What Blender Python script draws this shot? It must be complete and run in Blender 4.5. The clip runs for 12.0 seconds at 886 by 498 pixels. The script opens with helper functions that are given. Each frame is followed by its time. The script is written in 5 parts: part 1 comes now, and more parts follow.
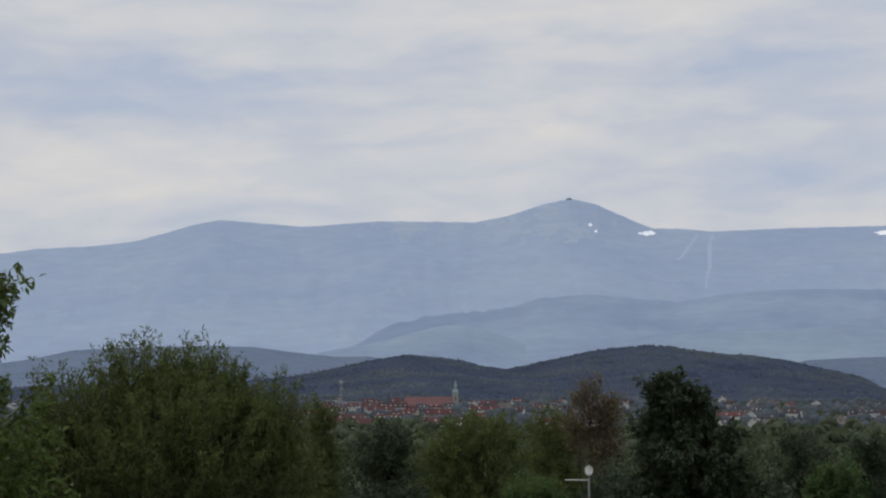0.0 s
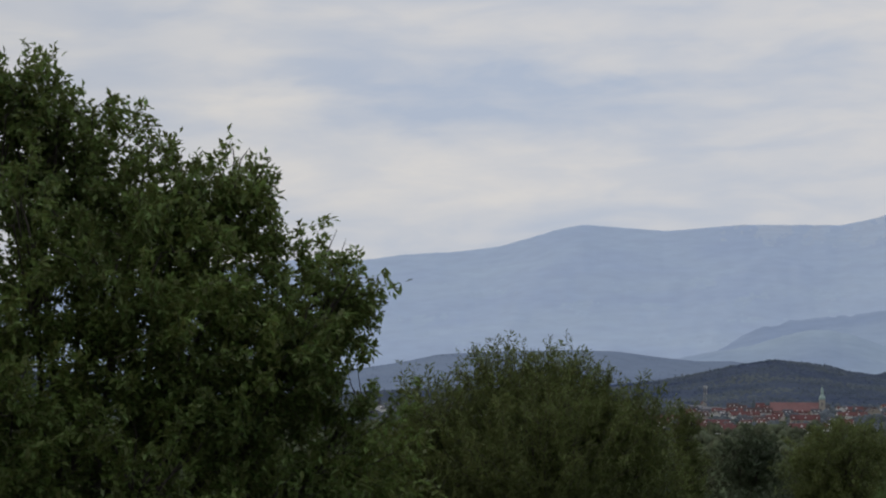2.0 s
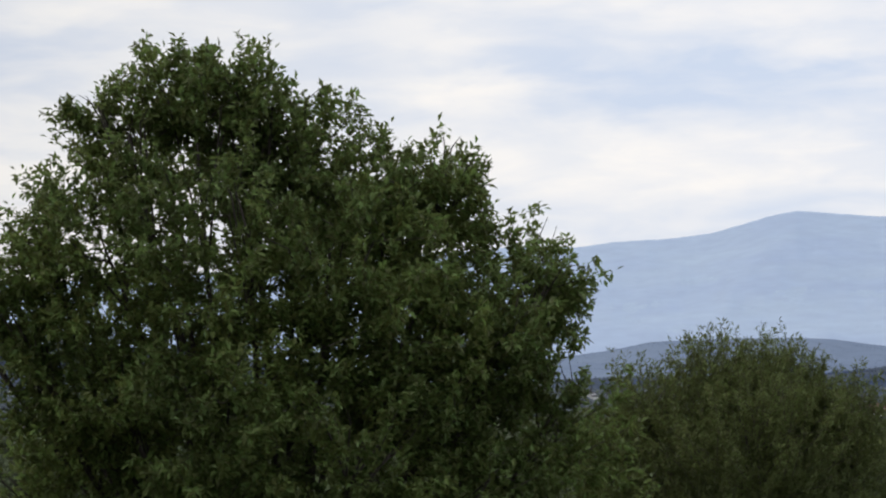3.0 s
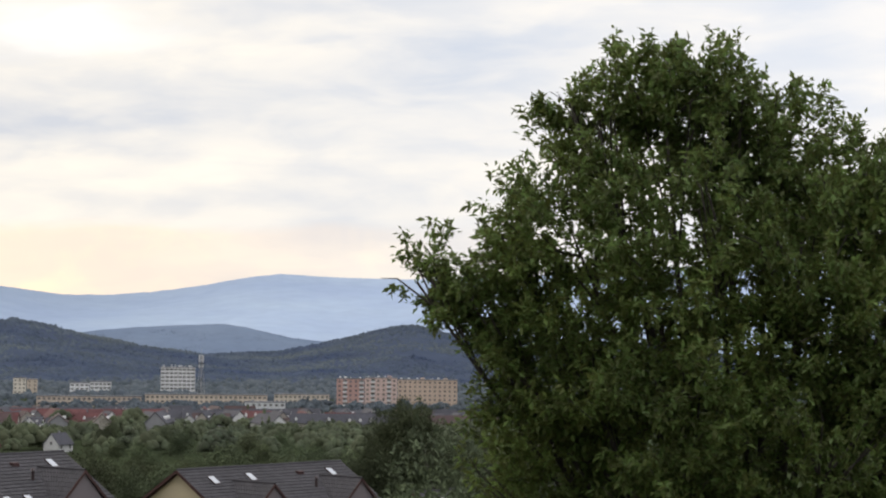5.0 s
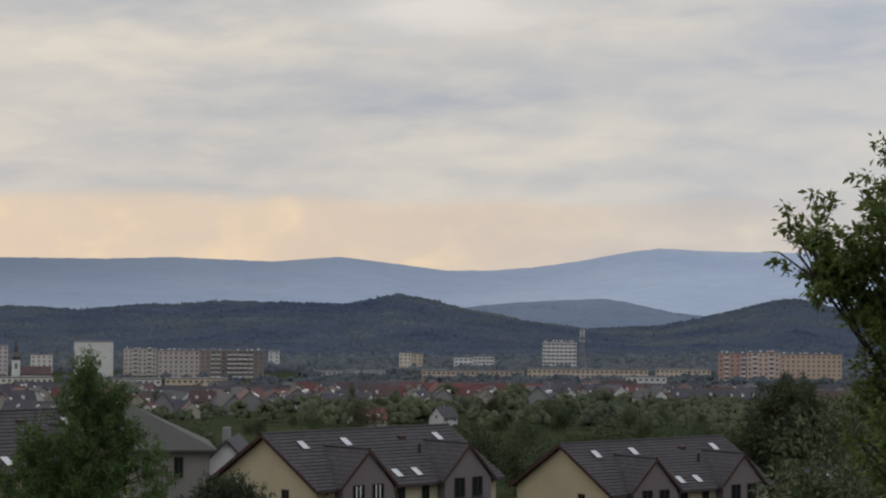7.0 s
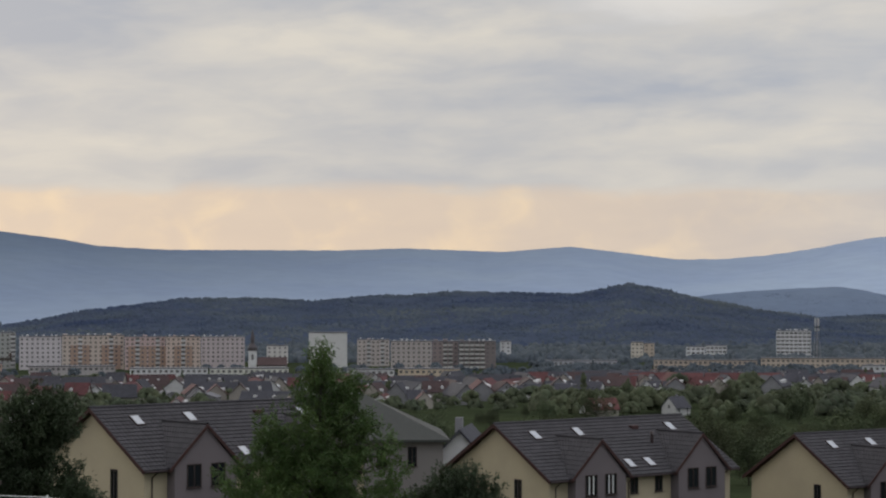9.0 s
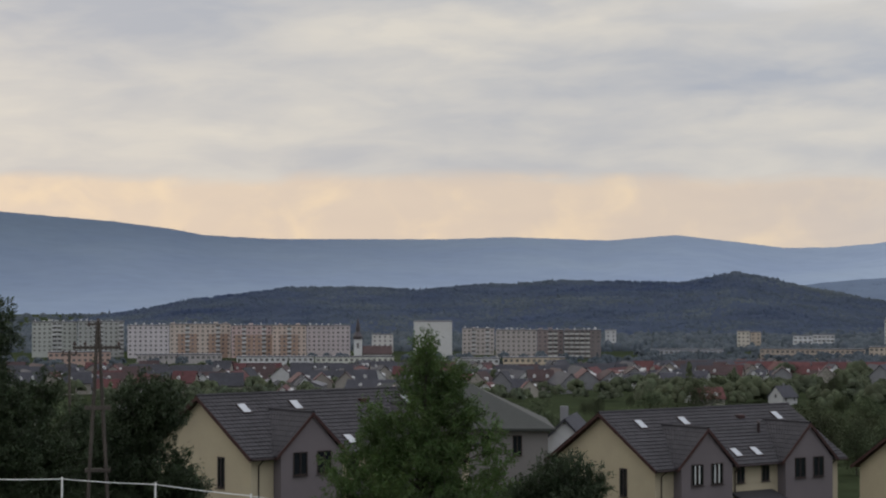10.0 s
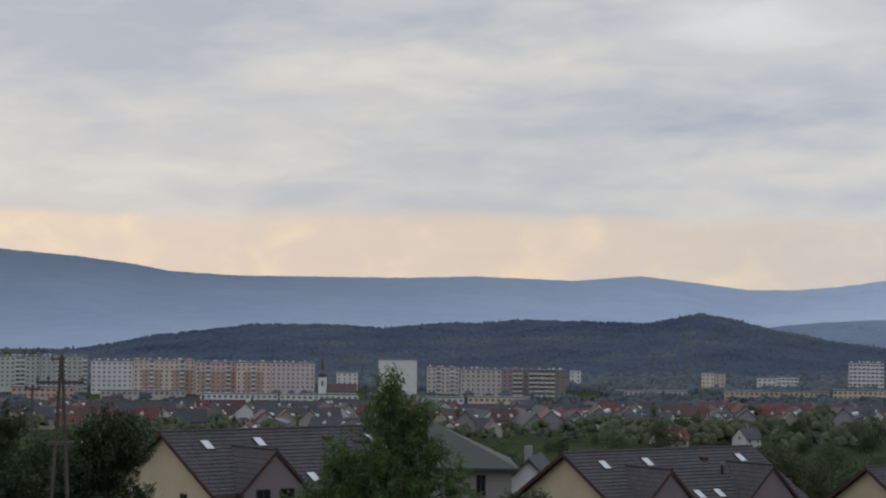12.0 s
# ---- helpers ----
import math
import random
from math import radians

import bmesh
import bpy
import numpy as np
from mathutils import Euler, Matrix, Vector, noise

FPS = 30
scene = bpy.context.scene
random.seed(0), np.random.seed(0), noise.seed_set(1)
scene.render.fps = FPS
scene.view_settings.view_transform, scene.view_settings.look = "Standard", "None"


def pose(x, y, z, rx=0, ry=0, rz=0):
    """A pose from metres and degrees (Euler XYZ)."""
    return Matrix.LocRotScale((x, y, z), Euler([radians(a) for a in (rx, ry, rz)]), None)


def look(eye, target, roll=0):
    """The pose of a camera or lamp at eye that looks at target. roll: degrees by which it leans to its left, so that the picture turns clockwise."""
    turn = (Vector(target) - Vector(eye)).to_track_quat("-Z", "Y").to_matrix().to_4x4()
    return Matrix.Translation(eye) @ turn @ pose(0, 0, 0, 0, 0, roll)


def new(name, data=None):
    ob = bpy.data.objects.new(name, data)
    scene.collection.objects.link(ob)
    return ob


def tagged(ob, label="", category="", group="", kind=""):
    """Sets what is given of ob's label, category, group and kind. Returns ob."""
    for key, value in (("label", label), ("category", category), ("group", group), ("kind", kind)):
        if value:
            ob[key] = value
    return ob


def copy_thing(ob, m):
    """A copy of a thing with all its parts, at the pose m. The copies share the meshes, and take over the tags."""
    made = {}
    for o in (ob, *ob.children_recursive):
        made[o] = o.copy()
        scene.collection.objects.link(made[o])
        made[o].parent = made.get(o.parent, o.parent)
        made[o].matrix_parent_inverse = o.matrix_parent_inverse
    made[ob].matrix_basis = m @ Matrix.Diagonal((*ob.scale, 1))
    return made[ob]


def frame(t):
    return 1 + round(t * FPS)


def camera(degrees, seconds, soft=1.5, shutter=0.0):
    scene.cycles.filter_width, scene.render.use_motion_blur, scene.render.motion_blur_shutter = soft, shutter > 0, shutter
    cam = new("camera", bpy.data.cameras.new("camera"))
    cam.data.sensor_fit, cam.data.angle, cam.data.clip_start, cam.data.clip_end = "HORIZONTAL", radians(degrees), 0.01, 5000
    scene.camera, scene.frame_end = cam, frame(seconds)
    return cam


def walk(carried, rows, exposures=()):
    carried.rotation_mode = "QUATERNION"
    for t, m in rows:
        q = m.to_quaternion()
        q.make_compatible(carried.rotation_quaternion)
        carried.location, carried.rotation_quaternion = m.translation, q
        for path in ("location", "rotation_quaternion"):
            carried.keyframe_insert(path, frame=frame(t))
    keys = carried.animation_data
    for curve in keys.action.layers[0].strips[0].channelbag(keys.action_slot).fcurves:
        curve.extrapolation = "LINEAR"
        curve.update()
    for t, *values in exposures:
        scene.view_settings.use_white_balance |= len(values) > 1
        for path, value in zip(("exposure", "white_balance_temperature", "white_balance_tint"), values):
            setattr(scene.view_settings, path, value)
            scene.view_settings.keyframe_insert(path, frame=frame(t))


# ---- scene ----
# The camera pans by hand from one spot high on a slope.
cam = camera(24.0, 12.0, soft=2.2)
EYE = 45.0
TURNS = [  # seconds, yaw, pitch, roll
    (0.0, 0.0, 2.9, 0.0), (0.5, 1.837, 2.877, -0.094), (1.0, 4.913, 2.985, -0.052), (1.5, 7.022, 2.954, -0.072),
    (2.0, 9.959, 3.006, -0.191), (2.5, 12.663, 2.694, -0.139), (3.0, 15.752, 2.651, -0.177), (3.5, 19.466, 2.544, -0.243),
    (3.7, 20.72, 2.48, -0.283), (5.3, 30.543, 2.387, -0.69), (5.5, 31.81, 2.348, -0.71), (6.0, 34.287, 2.173, -0.607),
    (6.5, 36.472, 2.019, -0.472), (7.0, 39.041, 1.623, -0.4), (7.5, 41.266, 1.636, -0.345), (9.3, 46.524, 1.3, -0.02),
    (9.5, 47.379, 1.275, -0.026), (10.0, 48.249, 1.014, 0.01), (10.2, 48.29, 0.89, 0.0), (10.4, 47.5, 2.25, -0.5), (10.5, 47.432, 2.427, -0.585), (10.7, 47.36, 2.25, -0.61),
    (11.0, 47.31, 2.127, -0.617), (11.5, 47.31, 2.148, -0.623), (12.0, 47.32, 2.082, -0.621),
]
walk(cam, [(t, pose(0, 0, EYE, 0, 0, yaw) @ pose(0, 0, 0, pitch) @ pose(0, 0, 0, 0, roll) @ pose(0, 0, 0, 90)) for t, yaw, pitch, roll in TURNS],
     exposures=[(0.0, 0.02, 6500, 10), (2.1, 0.0, 6500, 10), (2.5, 0.2, 6520, 10), (3.0, 0.55, 6600, 10), (3.5, 0.95, 6750, 10), (3.7, 1.0, 6800, 10), (4.6, 0.85, 6850, 10), (5.3, 0.6, 6850, 10), (5.5, 0.52, 6850, 10),
                (6.0, 0.22, 6820, 10), (6.5, 0.05, 6780, 10), (7.5, 0.05, 6800, 10), (9.5, 0.03, 6600, 10), (10.2, 0.03, 6500, 10), (10.6, 0.05, 6270, 10), (12.0, 0.05, 6270, 10)])

# ---- world, sun ----
SUN_AZ, SUN_EL = 68.0, 14.0     # degrees to the left of the first view, and above the horizon
world = bpy.data.worlds.new("sky")
scene.world = world
world.use_nodes = True
wn, wl = world.node_tree.nodes, world.node_tree.links
wn.clear()


def wmath(op, a, b=None, c=None):
    n = wn.new("ShaderNodeMath")
    n.operation = op
    for i, v in enumerate((a, b, c)):
        if v is None:
            continue
        if isinstance(v, (int, float)):
            n.inputs[i].default_value = v
        else:
            wl.new(v, n.inputs[i])
    return n.outputs[0]


def wstep(v, lo, hi):
    n = wn.new("ShaderNodeMapRange")
    n.interpolation_type = "SMOOTHSTEP"
    n.inputs[1].default_value, n.inputs[2].default_value = lo, hi
    wl.new(v, n.inputs[0])
    return n.outputs[0]


def wmix(fac, a, b):
    n = wn.new("ShaderNodeMix")
    n.data_type = "RGBA"
    for sock, v in ((n.inputs[0], fac), (n.inputs[6], a), (n.inputs[7], b)):
        if isinstance(v, (int, float)):
            sock.default_value = v
        elif isinstance(v, tuple):
            sock.default_value = (*v, 1)
        else:
            wl.new(v, sock)
    return n.outputs[2]


def wnoise(x, y, scale_x, scale_y, detail, rough, twist, shift):
    c = wn.new("ShaderNodeCombineXYZ")
    wl.new(wmath("DIVIDE", x, scale_x), c.inputs[0])
    wl.new(wmath("DIVIDE", y, scale_y), c.inputs[1])
    c.inputs[2].default_value = shift
    n = wn.new("ShaderNodeTexNoise")
    n.inputs["Scale"].default_value, n.inputs["Detail"].default_value = 1.0, detail
    n.inputs["Roughness"].default_value, n.inputs["Distortion"].default_value = rough, twist
    wl.new(c.outputs[0], n.inputs["Vector"])
    return n.outputs[0]


way = wn.new("ShaderNodeSeparateXYZ")
wl.new(wn.new("ShaderNodeTexCoord").outputs["Generated"], way.inputs[0])
sky_az = wmath("MULTIPLY", wmath("ARCTAN2", wmath("MULTIPLY", way.outputs[0], -1.0), way.outputs[1]), 57.2958)
sky_el = wmath("MULTIPLY", wmath("ARCSINE", way.outputs[2]), 57.2958)
nishita = wn.new("ShaderNodeTexSky")
nishita.sky_type, nishita.sun_disc = "NISHITA", False
nishita.sun_elevation, nishita.sun_rotation = radians(SUN_EL), radians(-SUN_AZ)
clear = wn.new("ShaderNodeVectorMath")
clear.operation = "SCALE"
clear.inputs[3].default_value = 0.06
wl.new(nishita.outputs[0], clear.inputs[0])
# sheets of stratus: broad bands, then finer streaks and torn edges
tilted = wmath("ADD", sky_el, wmath("MULTIPLY", sky_az, 0.025))
broad = wstep(wnoise(sky_az, tilted, 7.0, 2.2, 4, 0.5, 0.3, 3.0), 0.32, 0.68)
fine = wstep(wnoise(sky_az, tilted, 3.6, 0.95, 7, 0.52, 0.35, 8.0), 0.30, 0.70)
cloud = wmath("ADD", 0.13, wmath("ADD", wmath("MULTIPLY", broad, 0.34), wmath("MULTIPLY", fine, 0.42)))
# thicker and thinner places of the cloud sheet: azimuth, elevation, half width, half height, thin (+) or thick (-)
THIN = [(-5.7, 9.3, 3.2, 0.9, 0.45), (4.7, 8.1, 2.6, 0.5, 0.3), (-1.8, 6.0, 4.2, 0.7, 0.35), (9.8, 4.9, 4.0, 0.6, 0.3), (8.3, 7.2, 4.0, 0.8, -0.45), (-7.4, 7.7, 4.0, 0.7, -0.4),
        (-8.8, 4.9, 2.6, 0.5, -0.3), (15.0, 7.1, 1.9, 0.5, 0.5), (46.3, 7.0, 3.4, 0.5, 0.32), (34.7, 7.8, 3.0, 0.5, 0.35), (44.8, 5.1, 4.0, 0.6, -0.25), (27.6, 7.9, 2.6, 0.8, -0.35),
        (36.2, 4.5, 5.0, 0.45, 0.28), (56.8, 7.9, 4.6, 1.4, -0.48), (49.0, 7.2, 3.0, 0.5, 0.2), (39.0, 5.3, 3.4, 0.6, -0.4), (51.7, 4.9, 4.5, 0.5, 0.3), (44.2, 8.3, 3.2, 0.4, -0.3)]
warp = wnoise(sky_az, tilted, 2.4, 0.9, 5, 0.55, 0.2, 21.0)
warp_az = wmath("ADD", sky_az, wmath("MULTIPLY_ADD", warp, 5.0, -2.5))
warp_el = wmath("ADD", sky_el, wmath("MULTIPLY_ADD", warp, -1.6, 0.8))
for t_az, t_el, t_w, t_h, t_amount in THIN:
    across, upward = wmath("DIVIDE", wmath("SUBTRACT", warp_az, t_az), t_w), wmath("DIVIDE", wmath("SUBTRACT", warp_el, t_el), t_h)
    dist2 = wmath("ADD", wmath("MULTIPLY", across, across), wmath("MULTIPLY", upward, upward))
    cloud = wmath("MULTIPLY_ADD", wmath("EXPONENT", wmath("MULTIPLY", dist2, -0.8)), t_amount, cloud)
cloud = wmath("MINIMUM", wmath("MAXIMUM", cloud, 0.0), 1.0)
left = wstep(sky_az, 4.0, 46.0)
grey_c = wmix(left, (0.435, 0.50, 0.62), (0.40, 0.43, 0.495))
white_c = wmix(left, (0.68, 0.665, 0.66), (0.665, 0.635, 0.585))
sheet = wmix(cloud, grey_c, white_c)
# the gap under the cloud base, lit from behind the mountains
band = wmath("MULTIPLY", wmath("SUBTRACT", 1.0, wstep(wmath("ADD", sky_el, wmath("MULTIPLY", fine, 0.3)), 2.85, 3.35)), wstep(sky_az, 22.0, 46.0))
glow_c = wmix(wstep(wnoise(sky_az, sky_el, 1.9, 1.5, 4, 0.5, 0.5, 1.0), 0.42, 0.78), (0.68, 0.555, 0.455), (0.86, 0.67, 0.46))
sheet = wmix(wmath("MULTIPLY", band, 0.8), sheet, glow_c)
# thin cloud in front of the hidden sun
hole = wmath("SQRT", wmath("ADD", wmath("POWER", wmath("DIVIDE", wmath("SUBTRACT", sky_az, 39.2), 2.4), 2.0), wmath("POWER", wmath("DIVIDE", wmath("SUBTRACT", sky_el, 8.3), 0.9), 2.0)))
sheet = wmix(wmath("MULTIPLY", wmath("SUBTRACT", 1.0, wstep(wmath("ADD", hole, fine), 0.3, 2.0)), 0.5), sheet, (0.92, 0.88, 0.82))
sheet = wmix(0.05, sheet, clear.outputs[0])
back = wn.new("ShaderNodeBackground")
# an overcast sky is brightest overhead
wl.new(wmath("ADD", 1.0, wmath("MULTIPLY", wstep(sky_el, 11.0, 65.0), 1.2)), back.inputs["Strength"])
wl.new(sheet, back.inputs["Color"])
wl.new(back.outputs[0], wn.new("ShaderNodeOutputWorld").inputs["Surface"])

sun = new("sun", bpy.data.lights.new("sun", "SUN"))
sun.data.energy, sun.data.angle, sun.data.color = 0.7, radians(14), (1.0, 0.93, 0.84)
sun.matrix_world = look(Vector((-math.sin(radians(SUN_AZ)) * math.cos(radians(SUN_EL)), math.cos(radians(SUN_AZ)) * math.cos(radians(SUN_EL)), math.sin(radians(SUN_EL)))) * 300, (0, 0, 0))


# ---- materials ----
def material(name, color, rough=0.8, vary=0.25, size=1.0, second=None, fine_size=None, bump=0.0, metal=0.0, island=0.0, objvary=0.0, translucent=0.0, spec=0.3, stretch=(1, 1, 1)):
    """Two scales of noise between the colour and a second one, with grain, relief and a change from piece to piece."""
    m = bpy.data.materials.new(name)
    m.use_nodes = True
    n, l = m.node_tree.nodes, m.node_tree.links
    n.clear()
    out = n.new("ShaderNodeOutputMaterial")
    p = n.new("ShaderNodeBsdfPrincipled")
    p.inputs["Roughness"].default_value, p.inputs["Metallic"].default_value = rough, metal
    p.inputs["Specular IOR Level"].default_value = spec
    geo = n.new("ShaderNodeNewGeometry")
    vec = geo.outputs["Position"]
    if stretch != (1, 1, 1):
        mp = n.new("ShaderNodeMapping")
        mp.inputs["Scale"].default_value = stretch
        l.new(vec, mp.inputs[0])
        vec = mp.outputs[0]

    def noise_at(s, detail, rough_n=0.55):
        t = n.new("ShaderNodeTexNoise")
        t.inputs["Scale"].default_value, t.inputs["Detail"].default_value, t.inputs["Roughness"].default_value = 1.0 / s, detail, rough_n
        l.new(vec, t.inputs["Vector"])
        r = n.new("ShaderNodeMapRange")
        r.inputs[1].default_value, r.inputs[2].default_value = 0.33, 0.67
        l.new(t.outputs[0], r.inputs[0])
        return r.outputs[0]

    second = second or tuple(c * (1 - vary) for c in color)
    big = noise_at(size, 3)
    mix = n.new("ShaderNodeMix")
    mix.data_type = "RGBA"
    mix.inputs[6].default_value, mix.inputs[7].default_value = (*color, 1), (*second, 1)
    l.new(big, mix.inputs[0])
    col = mix.outputs[2]
    small = noise_at(fine_size or size / 9, 4)
    hsv = n.new("ShaderNodeHueSaturation")
    l.new(col, hsv.inputs["Color"])
    val = n.new("ShaderNodeMapRange")
    val.inputs[3].default_value, val.inputs[4].default_value = 1 - vary * 0.6, 1 + vary * 0.6
    l.new(small, val.inputs[0])
    v = val.outputs[0]
    for amount, source in ((island, "Random Per Island"), (objvary, "Random")):
        if not amount:
            continue
        s = geo.outputs[source] if source == "Random Per Island" else n.new("ShaderNodeObjectInfo").outputs[source]
        r = n.new("ShaderNodeMapRange")
        r.inputs[3].default_value, r.inputs[4].default_value = 1 - amount, 1 + amount
        l.new(s, r.inputs[0])
        k = n.new("ShaderNodeMath")
        k.operation = "MULTIPLY"
        l.new(v, k.inputs[0])
        l.new(r.outputs[0], k.inputs[1])
        v = k.outputs[0]
        h = n.new("ShaderNodeMapRange")
        h.inputs[3].default_value, h.inputs[4].default_value = 0.5 - amount * 0.06, 0.5 + amount * 0.06
        l.new(s, h.inputs[0])
        l.new(h.outputs[0], hsv.inputs["Hue"])
    l.new(v, hsv.inputs["Value"])
    l.new(hsv.outputs[0], p.inputs["Base Color"])
    if bump:
        b = n.new("ShaderNodeBump")
        b.inputs["Strength"].default_value, b.inputs["Distance"].default_value = 0.6, bump
        l.new(small, b.inputs["Height"])
        l.new(b.outputs[0], p.inputs["Normal"])
    surface = p.outputs[0]
    if translucent:
        tr = n.new("ShaderNodeBsdfTranslucent")
        l.new(hsv.outputs[0], tr.inputs["Color"])
        ms = n.new("ShaderNodeMixShader")
        ms.inputs[0].default_value = translucent
        l.new(surface, ms.inputs[1])
        l.new(tr.outputs[0], ms.inputs[2])
        surface = ms.outputs[0]
    l.new(surface, out.inputs["Surface"])
    return m


M_GRASS = material("meadow_grass", (0.038, 0.048, 0.024), 0.95, 0.3, 90, (0.028, 0.036, 0.021), 6.0, 0.05, spec=0)
# foothills and scree: pale blue of aerial haze mixed into the base colours
M_FOOT = material("hazed_foothill_forest", (0.205, 0.258, 0.355), 1.0, 0.08, 260, (0.25, 0.31, 0.395), 40, spec=0)
M_SCREE = material("hazed_summit_scree", (0.318, 0.370, 0.455), 1.0, 0.08, 120, (0.295, 0.355, 0.45), 30, spec=0)


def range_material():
    """Far slopes: haze painted in as pale blue, multiplied darker towards the left end; pale meadows low down."""
    m = material("hazed_mountain_slope", (0.275, 0.336, 0.446), 1.0, 0.06, 300, (0.304, 0.367, 0.458), 45, spec=0, stretch=(1, 1, 2.2))
    n, l = m.node_tree.nodes, m.node_tree.links
    p = next(x for x in n if x.type == "BSDF_PRINCIPLED")
    src = p.inputs["Base Color"].links[0].from_socket
    sep = n.new("ShaderNodeSeparateXYZ")
    l.new(n.new("ShaderNodeNewGeometry").outputs["Position"], sep.inputs[0])
    leftward_n = n.new("ShaderNodeMapRange")
    leftward_n.inputs[1].default_value, leftward_n.inputs[2].default_value = -2200, -3900
    l.new(sep.outputs[0], leftward_n.inputs[0])
    mx = n.new("ShaderNodeMix")
    mx.data_type, mx.blend_type = "RGBA", "MULTIPLY"
    mx.inputs[7].default_value = (0.385, 0.41, 0.43, 1)
    l.new(leftward_n.outputs[0], mx.inputs[0])
    l.new(src, mx.inputs[6])
    l.new(mx.outputs[2], p.inputs["Base Color"])
    return m


M_RANGE = range_material()
M_SNOW = material("old_snow", (0.85, 0.87, 0.9), 0.7, 0.05, 20)
# hill floor and woods: blue of mid-distance haze tinted into the base colours
M_HILL = material("haze_tinted_hill_floor", (0.054, 0.068, 0.098), 1.0, 0.12, 150, (0.046, 0.058, 0.088), 25, spec=0)
M_FOREST = material("haze_tinted_forest_foliage", (0.082, 0.097, 0.106), 1.0, 0.2, 120, (0.042, 0.057, 0.096), 40, island=0.08, spec=0)
# the farther hills' woods, paler and bluer: distance haze painted into the foliage
M_FOREST_HAZED = material("hazed_hill_forest_foliage", (0.135, 0.170, 0.228), 1.0, 0.08, 200, (0.115, 0.148, 0.208), 20, island=0.05, spec=0)
M_LEAF = material("broad_leaf", (0.130, 0.168, 0.048), 0.5, 0.3, 1.6, (0.082, 0.112, 0.035), 0.3, island=0.45, translucent=0.5, spec=0.25)
M_LEAF_WILLOW = material("willow_leaf", (0.110, 0.132, 0.040), 0.6, 0.3, 2.0, (0.084, 0.104, 0.034), 0.4, island=0.35, translucent=0.42)
M_LEAF_DARK = material("dark_leaf", (0.046, 0.064, 0.030), 0.6, 0.3, 2.0, (0.036, 0.052, 0.027), 0.4, island=0.35, translucent=0.2)
M_LEAF_FRESH = material("fresh_leaf", (0.085, 0.13, 0.04), 0.6, 0.3, 2.0, (0.06, 0.10, 0.034), 0.4, island=0.35, translucent=0.4)
M_LEAF_MID = material("distant_leaf", (0.080, 0.096, 0.050), 0.9, 0.3, 12.0, (0.058, 0.072, 0.044), 2.0, island=0.3, objvary=0.35, translucent=0.15, spec=0.1)
M_LEAF_RED = material("young_reddish_leaf", (0.13, 0.11, 0.06), 0.6, 0.3, 2.0, (0.12, 0.09, 0.06), 0.4, island=0.35, translucent=0.3)
M_BARK = material("grey_brown_bark", (0.055, 0.047, 0.04), 0.9, 0.4, 0.5, None, 0.05, 0.01, stretch=(4, 4, 1))
M_TILE = material("dark_clay_roof_tile", (0.042, 0.039, 0.044), 0.7, 0.25, 2.5, (0.034, 0.032, 0.036), 0.2, 0.004, island=0.18, spec=0.25)
M_CREAM = material("cream_render", (0.44, 0.38, 0.265), 0.9, 0.1, 2.5, (0.40, 0.345, 0.245), 0.05, 0.002)
M_MAUVE = material("grey_mauve_render", (0.165, 0.142, 0.147), 0.9, 0.08, 2.5, (0.15, 0.13, 0.135), 0.05, 0.002)
M_VERGE = material("red_brown_bargeboard", (0.052, 0.022, 0.02), 0.6, 0.2, 1.0, None, 0.05)
M_FRAME = material("dark_brown_window_frame", (0.045, 0.03, 0.026), 0.5, 0.15, 0.5)
M_PIPE = material("brown_gutter_metal", (0.05, 0.035, 0.035), 0.4, 0.15, 0.5, metal=0.3)
M_WHITE = material("white_paint", (0.78, 0.78, 0.76), 0.6, 0.08, 1.5)
M_SKYLIGHT = material("skylight_glass", (0.36, 0.38, 0.41), 0.15, 0.05, 0.5, spec=0.9)
M_GREYROOF = material("grey_green_sheet_roof", (0.045, 0.048, 0.044), 0.75, 0.12, 3, None, 0.3)
M_GREYWALL = material("pale_grey_render", (0.20, 0.187, 0.18), 0.9, 0.08, 3, None, 0.05, 0.002)
# clay red with haze put into the colour: greyed for the church's distance
M_CHURCHROOF = material("hazed_clay_roof", (0.17, 0.090, 0.090), 0.9, 0.2, 6)
M_STEEL = material("galvanised_steel", (0.32, 0.32, 0.33), 0.5, 0.2, 0.5, metal=0.6)
M_POLE = material("weathered_concrete_pole", (0.085, 0.072, 0.062), 0.9, 0.3, 1.5, None, 0.1, 0.003)
M_CERAMIC = material("brown_ceramic", (0.05, 0.03, 0.025), 0.3, 0.2, 0.1)


def glass_material():
    m = bpy.data.materials.new("window_glass")
    m.use_nodes = True
    p = m.node_tree.nodes["Principled BSDF"]
    p.inputs["Base Color"].default_value = (0.012, 0.014, 0.018, 1)
    p.inputs["Roughness"].default_value = 0.08
    p.inputs["Specular IOR Level"].default_value = 0.5
    return m


M_GLASS = glass_material()


# ---- geometry helpers ----
def mesh_of(name, verts, faces, mat, smooth=False):
    me = bpy.data.meshes.new(name)
    verts, faces = np.asarray(verts, dtype=np.float32), np.asarray(faces, dtype=np.int32)
    k = faces.shape[1]
    me.vertices.add(len(verts))
    me.vertices.foreach_set("co", verts.ravel())
    me.loops.add(faces.size)
    me.loops.foreach_set("vertex_index", faces.ravel())
    me.polygons.add(len(faces))
    me.polygons.foreach_set("loop_start", np.arange(len(faces), dtype=np.int32) * k)
    me.polygons.foreach_set("use_smooth", np.full(len(faces), smooth))
    me.update(calc_edges=True)
    me.materials.append(mat)
    return me


